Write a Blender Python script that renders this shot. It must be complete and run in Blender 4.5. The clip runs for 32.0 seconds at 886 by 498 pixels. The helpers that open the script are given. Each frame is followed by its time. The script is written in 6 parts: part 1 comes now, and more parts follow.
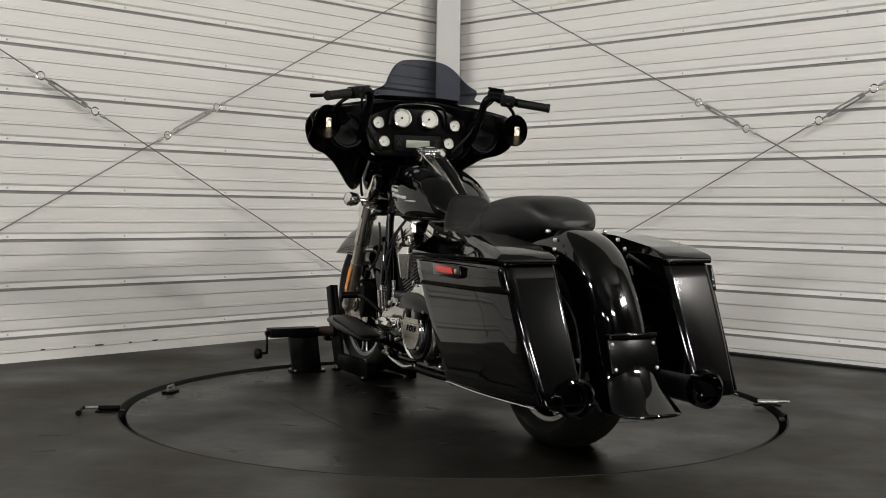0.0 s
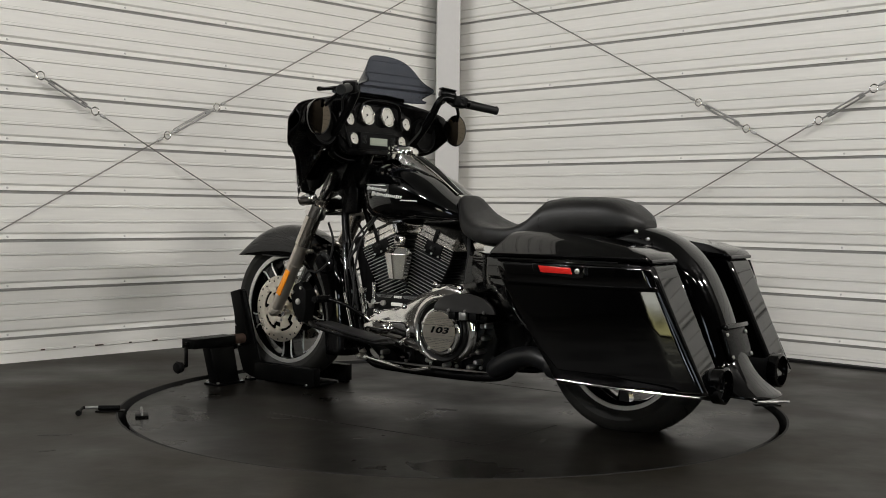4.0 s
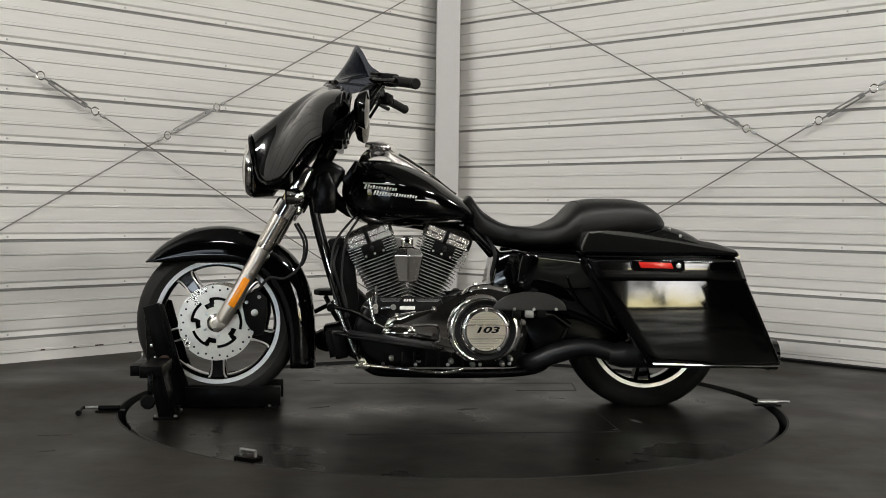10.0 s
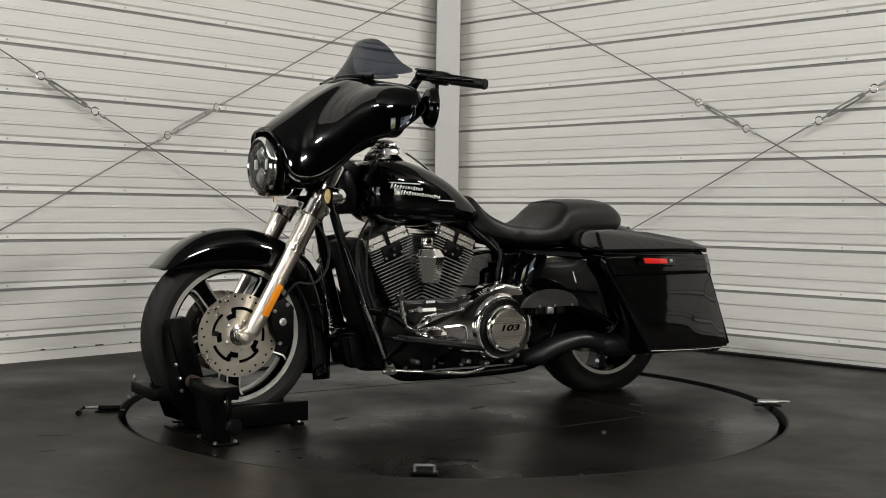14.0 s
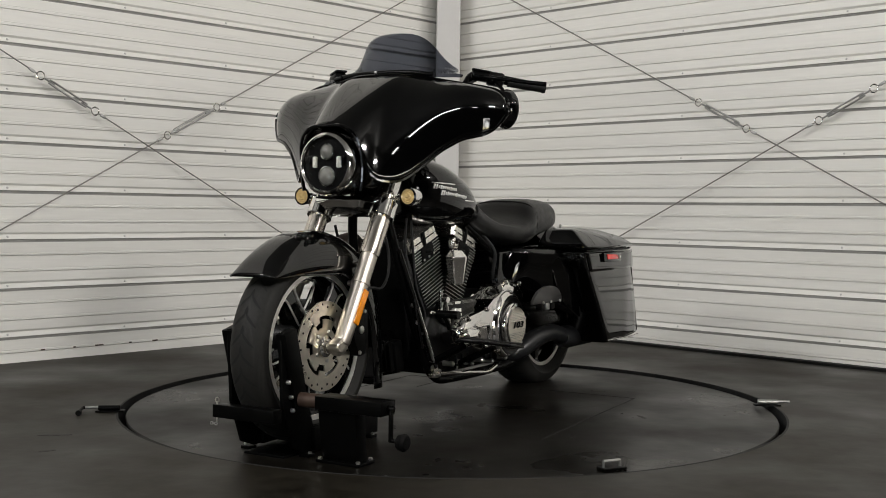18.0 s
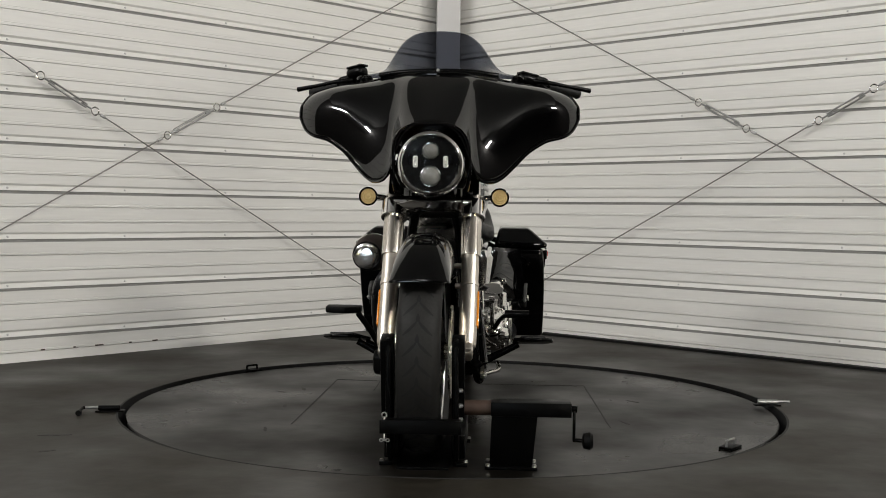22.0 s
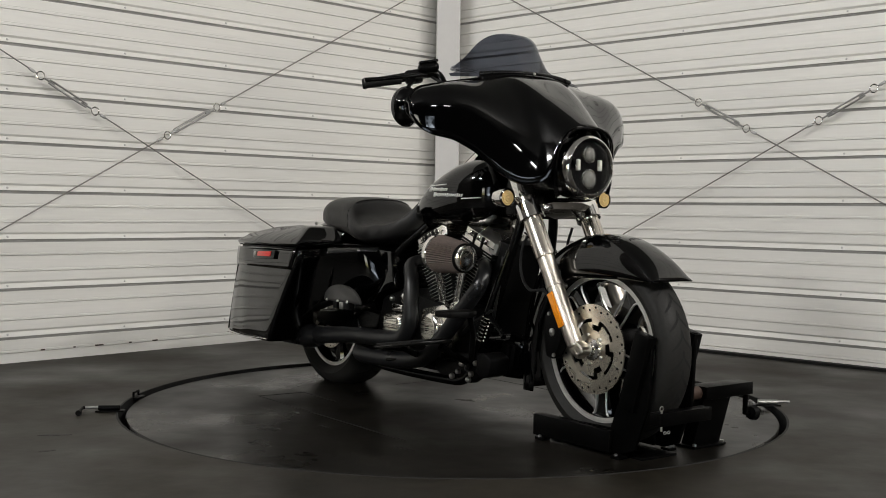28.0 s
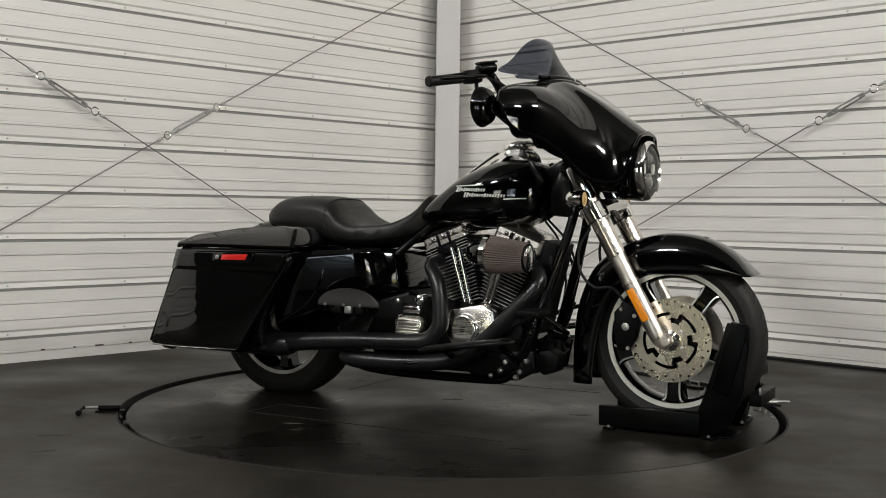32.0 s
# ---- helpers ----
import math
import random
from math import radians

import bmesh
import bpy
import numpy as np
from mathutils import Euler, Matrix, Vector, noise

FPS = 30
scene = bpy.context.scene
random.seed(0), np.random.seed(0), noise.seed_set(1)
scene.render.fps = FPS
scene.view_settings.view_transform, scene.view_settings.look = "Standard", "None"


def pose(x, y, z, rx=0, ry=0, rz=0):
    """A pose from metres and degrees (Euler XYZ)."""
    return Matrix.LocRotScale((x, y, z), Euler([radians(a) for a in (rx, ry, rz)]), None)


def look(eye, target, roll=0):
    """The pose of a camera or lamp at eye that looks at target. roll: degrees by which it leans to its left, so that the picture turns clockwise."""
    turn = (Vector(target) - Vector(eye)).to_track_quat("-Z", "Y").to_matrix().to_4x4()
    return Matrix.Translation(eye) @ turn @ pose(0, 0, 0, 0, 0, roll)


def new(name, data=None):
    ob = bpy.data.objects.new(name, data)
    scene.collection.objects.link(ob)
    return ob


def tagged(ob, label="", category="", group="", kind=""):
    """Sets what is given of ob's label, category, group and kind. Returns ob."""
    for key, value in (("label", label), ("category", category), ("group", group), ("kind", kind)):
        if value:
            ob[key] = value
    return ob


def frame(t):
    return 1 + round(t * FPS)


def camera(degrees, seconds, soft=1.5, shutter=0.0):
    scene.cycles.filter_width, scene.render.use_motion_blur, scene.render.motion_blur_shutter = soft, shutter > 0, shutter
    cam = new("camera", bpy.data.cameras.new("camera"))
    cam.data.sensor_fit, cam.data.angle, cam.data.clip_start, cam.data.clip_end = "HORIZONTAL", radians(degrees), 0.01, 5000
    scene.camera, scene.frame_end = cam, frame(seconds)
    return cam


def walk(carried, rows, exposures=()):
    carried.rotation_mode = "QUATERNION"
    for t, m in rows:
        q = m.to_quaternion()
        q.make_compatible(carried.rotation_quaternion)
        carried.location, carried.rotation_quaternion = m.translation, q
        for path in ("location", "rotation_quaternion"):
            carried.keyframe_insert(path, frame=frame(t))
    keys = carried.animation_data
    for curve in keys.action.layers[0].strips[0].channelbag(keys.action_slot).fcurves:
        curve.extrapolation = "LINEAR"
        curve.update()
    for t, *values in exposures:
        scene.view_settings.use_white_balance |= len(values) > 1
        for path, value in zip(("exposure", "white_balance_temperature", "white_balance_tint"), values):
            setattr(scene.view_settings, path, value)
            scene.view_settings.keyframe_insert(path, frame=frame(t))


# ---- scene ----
# ---------- camera: stands still, slightly tilted down ----------
cam = camera(43.12, 32.0, soft=0.95)
EYE = Vector((0.0, -4.24, 0.7257))
YAW, PITCH = radians(0.545), radians(-1.952)
AIM = EYE + Vector((-math.sin(YAW) * math.cos(PITCH), math.cos(YAW) * math.cos(PITCH), math.sin(PITCH)))
walk(cam, [(0, look(EYE, AIM, 0.679)), (32, look(EYE, AIM, 0.679))])

# ---------- plan ----------
AZ = radians(46.6)                       # heading of the first wall
CORNER = Vector((-0.066, 2.97, 0))       # where the two walls meet
DIR_L, DIR_R = Vector((math.cos(AZ), math.sin(AZ), 0)), Vector((math.sin(AZ), -math.cos(AZ), 0))
OUT_L, OUT_R = Vector((-math.sin(AZ), math.cos(AZ), 0)), Vector((math.cos(AZ), math.sin(AZ), 0))
SIDE, CEIL = 12.5, 4.5                   # length of each side of the room, height of the ceiling
PANEL = 4.80                             # length of the white ribbed part of each wall
RING = 1.222                             # radius of the pit of the turntable
DISC_Z = -0.010                          # top of the turntable, a little under the floor
BIKE_Z = -0.028
# heading of the turntable in degrees, every four seconds
TURN = [117.3, 143.9, 171.9, 199.5, 227.6, 254.5, 280.9, 307.4, 333.0]


def heading(t):
    u = min(max(t / 4.0, 0.0), 7.9999)
    i = int(u)
    u -= i
    p = [TURN[min(max(k, 0), 8)] for k in (i - 1, i, i + 1, i + 2)]
    if i == 0:
        p[0] = 2 * p[1] - p[2]
    if i == 7:
        p[3] = 2 * p[2] - p[1]
    return 0.5 * (2 * p[1] + (p[2] - p[0]) * u + (2 * p[0] - 5 * p[1] + 4 * p[2] - p[3]) * u * u + (3 * p[1] - p[0] - 3 * p[2] + p[3]) * u ** 3)


# ---------- world and lights ----------
world = bpy.data.worlds.new("world")
scene.world = world
world.use_nodes = True
world.node_tree.nodes["Background"].inputs[0].default_value = (0.6, 0.65, 0.7, 1)
world.node_tree.nodes["Background"].inputs[1].default_value = 0.05
scene.view_settings.exposure = 0.0


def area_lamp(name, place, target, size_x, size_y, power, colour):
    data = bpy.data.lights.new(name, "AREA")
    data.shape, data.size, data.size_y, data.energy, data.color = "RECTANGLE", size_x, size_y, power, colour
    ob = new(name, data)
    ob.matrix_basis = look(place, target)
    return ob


def on_wall(side, s, z, off=0.0):
    """A point s metres along a wall from the corner, off metres in front of it."""
    d, o = (DIR_L, OUT_L) if side == "L" else (DIR_R, OUT_R)
    return CORNER + d * s - o * off + Vector((0, 0, z))


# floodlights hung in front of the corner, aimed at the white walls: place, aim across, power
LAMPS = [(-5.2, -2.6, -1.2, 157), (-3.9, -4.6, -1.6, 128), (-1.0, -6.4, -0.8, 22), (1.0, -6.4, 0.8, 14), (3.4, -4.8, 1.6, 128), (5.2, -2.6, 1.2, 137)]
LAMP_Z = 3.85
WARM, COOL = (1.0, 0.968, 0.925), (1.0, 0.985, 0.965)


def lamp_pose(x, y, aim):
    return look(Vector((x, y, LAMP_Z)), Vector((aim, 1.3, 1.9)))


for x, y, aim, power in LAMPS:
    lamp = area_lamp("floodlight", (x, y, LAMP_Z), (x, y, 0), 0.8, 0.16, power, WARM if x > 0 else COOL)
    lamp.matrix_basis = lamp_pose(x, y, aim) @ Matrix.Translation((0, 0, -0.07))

# ---------- materials ----------
def material(name, base, rough=0.5, metal=0.0, coat=0.0, spec=0.5, grain=0.0, scale=40.0, bump=0.0, wear=0.0, emit=None, power=0.0, stretch=None, tint=None):
    """A principled material with colour variation at two scales and a fine bump, in object space."""
    m = bpy.data.materials.new(name)
    m.use_nodes = True
    nt = m.node_tree
    b = nt.nodes["Principled BSDF"]
    b.inputs["Base Color"].default_value = (*base, 1)
    b.inputs["Roughness"].default_value = rough
    b.inputs["Metallic"].default_value = metal
    b.inputs["Coat Weight"].default_value = coat
    b.inputs["Coat Roughness"].default_value = 0.03
    b.inputs["Specular IOR Level"].default_value = spec
    if emit:
        b.inputs["Emission Color"].default_value = (*emit, 1)
        b.inputs["Emission Strength"].default_value = power
    if grain or bump or wear:
        co = nt.nodes.new("ShaderNodeTexCoord")
        mp = nt.nodes.new("ShaderNodeMapping")
        nt.links.new(co.outputs["Object"], mp.inputs["Vector"])
        if stretch:
            mp.inputs["Scale"].default_value = stretch
        n1 = nt.nodes.new("ShaderNodeTexNoise")
        n1.inputs["Scale"].default_value, n1.inputs["Detail"].default_value = scale, 6
        n2 = nt.nodes.new("ShaderNodeTexNoise")
        n2.inputs["Scale"].default_value, n2.inputs["Detail"].default_value = scale * 0.07, 4
        nt.links.new(mp.outputs[0], n1.inputs["Vector"])
        nt.links.new(mp.outputs[0], n2.inputs["Vector"])
        mix = nt.nodes.new("ShaderNodeMix")
        mix.data_type = "RGBA"
        add = nt.nodes.new("ShaderNodeMath")
        add.operation = "MULTIPLY_ADD"
        add.inputs[1].default_value = 0.6
        nt.links.new(n2.outputs[0], add.inputs[0])
        half = nt.nodes.new("ShaderNodeMath")
        half.operation = "MULTIPLY"
        half.inputs[1].default_value = 0.4
        nt.links.new(n1.outputs[0], half.inputs[0])
        nt.links.new(half.outputs[0], add.inputs[2])
        lo = tuple(max(0.0, c * (1 - grain)) for c in base)
        hi = tint if tint else tuple(min(1.0, c * (1 + grain)) for c in base)
        ramp = nt.nodes.new("ShaderNodeMapRange")
        ramp.inputs[1].default_value, ramp.inputs[2].default_value = 0.3, 0.7
        nt.links.new(add.outputs[0], ramp.inputs[0])
        nt.links.new(ramp.outputs[0], mix.inputs[0])
        mix.inputs[6].default_value, mix.inputs[7].default_value = (*lo, 1), (*hi, 1)
        nt.links.new(mix.outputs[2], b.inputs["Base Color"])
        if wear:
            rr = nt.nodes.new("ShaderNodeMapRange")
            rr.inputs[1].default_value, rr.inputs[2].default_value = 0.3, 0.7
            rr.inputs[3].default_value, rr.inputs[4].default_value = max(0.02, rough - wear), min(1.0, rough + wear)
            nt.links.new(n2.outputs[0], rr.inputs[0])
            nt.links.new(rr.outputs[0], b.inputs["Roughness"])
        if bump:
            bp = nt.nodes.new("ShaderNodeBump")
            bp.inputs["Strength"].default_value, bp.inputs["Distance"].default_value = bump, 0.003
            nt.links.new(n1.outputs[0], bp.inputs["Height"])
            nt.links.new(bp.outputs[0], b.inputs["Normal"])
    return m


def clear_material(name, tint, gloss=0.05):
    """Tinted see-through sheet with a mirror gloss at grazing angles."""
    m = bpy.data.materials.new(name)
    m.use_nodes = True
    nt = m.node_tree
    nt.nodes.clear()
    out = nt.nodes.new("ShaderNodeOutputMaterial")
    tr, gl, mx, lw, pw, ma = (nt.nodes.new("ShaderNode" + k) for k in ("BsdfTransparent", "BsdfGlossy", "MixShader", "LayerWeight", "Math", "Math"))
    tr.inputs[0].default_value = (*tint, 1)
    gl.inputs["Roughness"].default_value = gloss
    lw.inputs["Blend"].default_value = 0.5
    pw.operation, ma.operation = "POWER", "MULTIPLY_ADD"
    pw.inputs[1].default_value = 5.0
    ma.inputs[1].default_value, ma.inputs[2].default_value = 0.7, 0.006
    nt.links.new(lw.outputs["Facing"], pw.inputs[0])
    nt.links.new(pw.outputs[0], ma.inputs[0])
    nt.links.new(ma.outputs[0], mx.inputs[0])
    nt.links.new(tr.outputs[0], mx.inputs[1])
    nt.links.new(gl.outputs[0], mx.inputs[2])
    nt.links.new(mx.outputs[0], out.inputs[0])
    return m


def daylight_material(name, power, low, high, z0, z1):
    """Glowing distance, one colour towards the ground and another above."""
    m = bpy.data.materials.new(name)
    m.use_nodes = True
    nt = m.node_tree
    nt.nodes.clear()
    out, em, co, sep, ramp, noise, add = (nt.nodes.new("ShaderNode" + k) for k in ("OutputMaterial", "Emission", "TexCoord", "SeparateXYZ", "ValToRGB", "TexNoise", "Math"))
    noise.inputs["Scale"].default_value = 3.0
    nt.links.new(co.outputs["Object"], sep.inputs[0])
    nt.links.new(co.outputs["Object"], noise.inputs["Vector"])
    add.operation = "MULTIPLY_ADD"
    add.inputs[1].default_value = 0.35
    nt.links.new(noise.outputs[0], add.inputs[0])
    nt.links.new(sep.outputs["Z"], add.inputs[2])
    e = ramp.color_ramp.elements
    e[0].position, e[0].color = z0, (*low, 1)
    e[1].position, e[1].color = z1, (*high, 1)
    nt.links.new(add.outputs[0], ramp.inputs[0])
    nt.links.new(ramp.outputs[0], em.inputs[0])
    patch, lift = nt.nodes.new("ShaderNodeTexNoise"), nt.nodes.new("ShaderNodeMapRange")
    patch.inputs["Scale"].default_value, patch.inputs["Detail"].default_value = 1.3, 3
    nt.links.new(co.outputs["Object"], patch.inputs["Vector"])
    nt.links.new(patch.outputs[0], lift.inputs[0])
    lift.inputs[1].default_value, lift.inputs[2].default_value = 0.38, 0.62
    lift.inputs[3].default_value, lift.inputs[4].default_value = power * 0.12, power * 1.4
    nt.links.new(lift.outputs[0], em.inputs[1])
    nt.links.new(em.outputs[0], out.inputs[0])
    return m


DAYLIGHT = daylight_material("daylight_outside", 13.0, (0.80, 0.71, 0.40), (0.96, 0.95, 0.91), 0.35, 0.75)
GRASS = daylight_material("sunlit_grass_outside", 6.0, (0.62, 0.58, 0.26), (0.75, 0.75, 0.66), 0.5, 1.3)
HAZE = daylight_material("hazy_daylight_outside", 8.5, (0.80, 0.90, 1.0), (0.22, 0.25, 0.28), 0.45, 0.95)
WALL = material("white_painted_sheet_steel", (0.748, 0.735, 0.70), 0.40, grain=0.065, scale=110, bump=0.04, wear=0.10, stretch=(0.05, 0.05, 1))
POST = material("grey_painted_steel", (0.50, 0.49, 0.48), 0.5, grain=0.04, scale=30, bump=0.03)
FLOOR = material("dark_rubber_floor", (0.0178, 0.0154, 0.0113), 0.48, spec=0.21, grain=0.7, scale=22, bump=0.22, wear=0.2)
DISCM = material("dark_turntable_deck", (0.0052, 0.0045, 0.0034), 0.37, spec=0.16, grain=0.7, scale=24, bump=0.18, wear=0.2)
PIT = material("black_pit_edge", (0.008, 0.008, 0.008), 0.8, grain=0.3, scale=60)
CEILM = material("grey_ceiling", (0.16, 0.16, 0.155), 0.8, grain=0.05, scale=6)
BACK = material("dark_back_wall", (0.022, 0.019, 0.016), 0.8, grain=0.3, scale=5)
GLOSS = material("gloss_black_paint", (0.0008, 0.0008, 0.0009), 0.10, coat=1.0, spec=0.05, grain=0.2, scale=3)
SATIN = material("satin_black_paint", (0.0016, 0.0016, 0.0016), 0.26, spec=0.14, grain=0.25, scale=60, bump=0.04)
MATT = material("matt_black_plastic", (0.0024, 0.0024, 0.0024), 0.5, spec=0.09, grain=0.25, scale=120, bump=0.1)
STEELB = material("black_powder_coat", (0.0014, 0.0014, 0.0014), 0.36, spec=0.07, grain=0.3, scale=200, bump=0.1, wear=0.08)
CHROME = material("chrome", (0.88, 0.86, 0.83), 0.09, 1.0, grain=0.03, scale=8, wear=0.03)
POLISHED = material("polished_aluminium", (0.86, 0.83, 0.77), 0.27, 1.0, grain=0.05, scale=30, wear=0.05)
CHROME_SOFT = material("soft_chrome", (0.88, 0.86, 0.83), 0.16, 1.0, grain=0.03, scale=8, wear=0.04)
ALU = material("brushed_aluminium", (0.56, 0.54, 0.48), 0.26, 1.0, grain=0.06, scale=90, bump=0.14, wear=0.05, stretch=(0.12, 1, 14))
NICKEL = material("satin_nickel_fork", (0.66, 0.61, 0.54), 0.34, 1.0, grain=0.05, scale=40, wear=0.05)
FORKC = material("polished_nickel", (0.68, 0.63, 0.56), 0.20, 1.0, grain=0.04, scale=40, wear=0.05)
PLATE = material("brushed_plate", (0.80, 0.75, 0.66), 0.30, 1.0, grain=0.05, scale=90, bump=0.05, wear=0.03, stretch=(0.12, 1, 14))
RIMM = material("machined_rim_edge", (0.80, 0.79, 0.76), 0.34, 0.85, grain=0.04, scale=90, bump=0.03)
DISKM = material("drilled_brake_steel", (0.76, 0.71, 0.62), 0.28, 1.0, grain=0.12, scale=80, bump=0.05, wear=0.06)
TYRE = material("black_tyre_rubber", (0.0122, 0.0118, 0.0106), 0.62, spec=0.24, grain=0.35, scale=90, bump=0.2, wear=0.1)
GROOVE_SHADE = material("groove_shade_black", (0.002, 0.002, 0.002), 0.9, grain=0.2, scale=60)
VINYL = material("black_seat_vinyl", (0.0085, 0.0082, 0.008), 0.40, spec=0.35, grain=0.25, scale=320, bump=0.3, wear=0.06)
RUBBER = material("grip_rubber", (0.006, 0.006, 0.006), 0.55, spec=0.25, grain=0.2, scale=150, bump=0.2)
CASE = material("black_engine_case", (0.0018, 0.0018, 0.0018), 0.36, spec=0.2, grain=0.35, scale=260, bump=0.3, wear=0.06)
PIPE = material("black_ceramic_pipe", (0.0062, 0.0064, 0.007), 0.34, spec=0.42, grain=0.25, scale=70, bump=0.05, wear=0.1)
AMBER = material("amber_reflector", (0.85, 0.28, 0.01), 0.2, coat=0.6, grain=0.15, scale=220, bump=0.2)
RED = material("red_reflector", (0.62, 0.02, 0.015), 0.18, coat=0.6, grain=0.2, scale=240, bump=0.2)
BULB = material("lens_glass", (0.19, 0.185, 0.17), 0.06, coat=1.0, spec=0.8)
LENS = clear_material("clear_lens", (0.85, 0.86, 0.86), 0.02)
SMOKE = clear_material("smoked_windshield", (0.33, 0.345, 0.385), 0.03)
DIAL = material("white_dial", (0.60, 0.585, 0.53), 0.4, grain=0.03, scale=50)
LCD = material("grey_green_display", (0.30, 0.33, 0.27), 0.25, grain=0.05, scale=60)
FILTER = material("brown_filter_gauze", (0.10, 0.075, 0.065), 0.75, grain=0.35, scale=160, bump=0.4)
# Dark tint added to dim the bright openings reflected in the mirrors.
MIRROR = material("dimmed_mirror_glass", (0.13, 0.11, 0.085), 0.03, 1.0)
SILVER = material("silver_badge", (0.78, 0.77, 0.73), 0.28, 0.0, coat=0.4, grain=0.05, scale=120)
CHARCOAL = material("satin_charcoal_metal", (0.030, 0.029, 0.028), 0.34, 0.0, spec=0.6, grain=0.2, scale=120, bump=0.05)
INK = material("black_ink", (0.003, 0.003, 0.003), 0.5, spec=0.1)
YELLOWL = material("amber_lamp_lens", (0.60, 0.43, 0.19), 0.10, coat=0.7, grain=0.2, scale=150)
GALV = material("galvanised_wire", (0.38, 0.38, 0.37), 0.45, 1.0, grain=0.15, scale=120)
WIRE = material("weathered_wire_rope", (0.20, 0.19, 0.18), 0.5, 0.6, grain=0.25, scale=300, bump=0.3)
BOLT = material("zinc_bolt", (0.70, 0.69, 0.66), 0.3, 1.0, grain=0.1, scale=120)
JOINT_SHADE = material("joint_shade_grey", (0.30, 0.293, 0.28), 0.7, grain=0.2, scale=40)
# Pale colour stands in for daylight mirrored in the chrome-like LED blocks.
LED_GLINT = material("led_glint_ivory", (0.86, 0.85, 0.76), 0.25, grain=0.05, scale=200)
RUST = material("rusty_tube", (0.055, 0.032, 0.022), 0.6, 0.3, grain=0.4, scale=60, bump=0.2)
STAIN = material("dark_floor_mark", (0.007, 0.0065, 0.006), 0.6, grain=0.3, scale=40)
SCUFF = material("pale_floor_scuff", (0.040, 0.038, 0.034), 0.7, grain=0.5, scale=60)

# ---------- mesh helpers ----------
def part(name, bm, mat, parent=None, label="", smooth=38):
    """Links a bmesh as one mesh object, under parent if given."""
    bmesh.ops.recalc_face_normals(bm, faces=bm.faces)
    me = bpy.data.meshes.new(name)
    bm.to_mesh(me)
    bm.free()
    me.materials.append(mat)
    me.polygons.foreach_set("use_smooth", [True] * len(me.polygons))
    me.set_sharp_from_angle(angle=radians(smooth))
    ob = new(name, me)
    if parent:
        ob.parent = parent
    if label:
        ob["label"] = label
    return ob


def thing(name, label, category, group="", kind="", m=None):
    ob = new(name)
    ob.empty_display_size = 0.1
    if m:
        ob.matrix_basis = m
    return tagged(ob, label, category, group, kind)


def V(*a):
    return Vector(a)


def loft(bm, rings, closed=True, caps=True):
    vs = [[bm.verts.new(p) for p in r] for r in rings]
    n = len(vs[0])
    for a, b in zip(vs, vs[1:]):
        for i in range(n if closed else n - 1):
            j = (i + 1) % n
            bm.faces.new((a[i], a[j], b[j], b[i]))
    if caps and closed:
        bm.faces.new(vs[0][::-1])
        bm.faces.new(vs[-1])
    return bm


def smooth_path(pts, n):
    """Catmull-Rom through the points, n steps for each span."""
    p = [Vector(q) for q in pts]
    p = [2 * p[0] - p[1]] + p + [2 * p[-1] - p[-2]]
    out = []
    for i in range(1, len(p) - 2):
        for k in range(n):
            u = k / n
            out.append(0.5 * (2 * p[i] + (p[i + 1] - p[i - 1]) * u + (2 * p[i - 1] - 5 * p[i] + 4 * p[i + 1] - p[i + 2]) * u * u + (3 * p[i] - p[i - 1] - 3 * p[i + 1] + p[i + 2]) * u ** 3))
    out.append(p[-2])
    return out


def tube(bm, pts, r, n=12, steps=5, caps=True):
    """A round tube along a smooth path; r may be a list, one for each given point."""
    path = smooth_path(pts, steps) if len(pts) > 2 else [Vector(q) for q in pts]
    if isinstance(r, (list, tuple)):
        rr = list(np.interp(np.linspace(0, len(r) - 1, len(path)), range(len(r)), r))
    else:
        rr = [r] * len(path)
    rings, up = [], None
    for i, c in enumerate(path):
        d = (path[min(i + 1, len(path) - 1)] - path[max(i - 1, 0)]).normalized()
        if up is None:
            up = d.orthogonal().normalized()
        up = (up - d * up.dot(d)).normalized()
        side = d.cross(up)
        rings.append([c + (up * math.cos(a) + side * math.sin(a)) * rr[i] for a in [2 * math.pi * k / n for k in range(n)]])
    return loft(bm, rings, True, caps)


def lathe(bm, origin, axis, profile, n=32, closed=False):
    """Turns a profile of (distance along the axis, radius) about the axis."""
    axis = Vector(axis).normalized()
    u = axis.orthogonal().normalized()
    w = axis.cross(u)
    o = Vector(origin)
    rings = [[o + axis * a + (u * math.cos(t) + w * math.sin(t)) * max(r, 1e-4) for t in [2 * math.pi * k / n for k in range(n)]] for a, r in profile]
    if closed:
        rings.append(rings[0])
        vs = [[bm.verts.new(p) for p in r] for r in rings[:-1]]
        vs.append(vs[0])
        for a, b in zip(vs, vs[1:]):
            for i in range(n):
                j = (i + 1) % n
                bm.faces.new((a[i], a[j], b[j], b[i]))
        return bm
    return loft(bm, rings, True, True)


def rbox(bm, centre, size, bevel=0.004, m=None, seg=2):
    """A box with rounded edges; m turns it about its centre."""
    made = bmesh.ops.create_cube(bm, size=1.0)
    verts = made["verts"]
    bmesh.ops.scale(bm, vec=size, verts=verts)
    if bevel:
        edges = list({e for v in verts for e in v.link_edges})
        res = bmesh.ops.bevel(bm, geom=edges, offset=bevel, segments=seg, affect="EDGES", profile=0.5)
        verts = list({v for f in res["faces"] for v in f.verts} | {v for v in verts if v.is_valid})
    t = Matrix.Translation(centre) @ (m.to_4x4() if m else Matrix())
    bmesh.ops.transform(bm, matrix=t, verts=verts)
    return bm


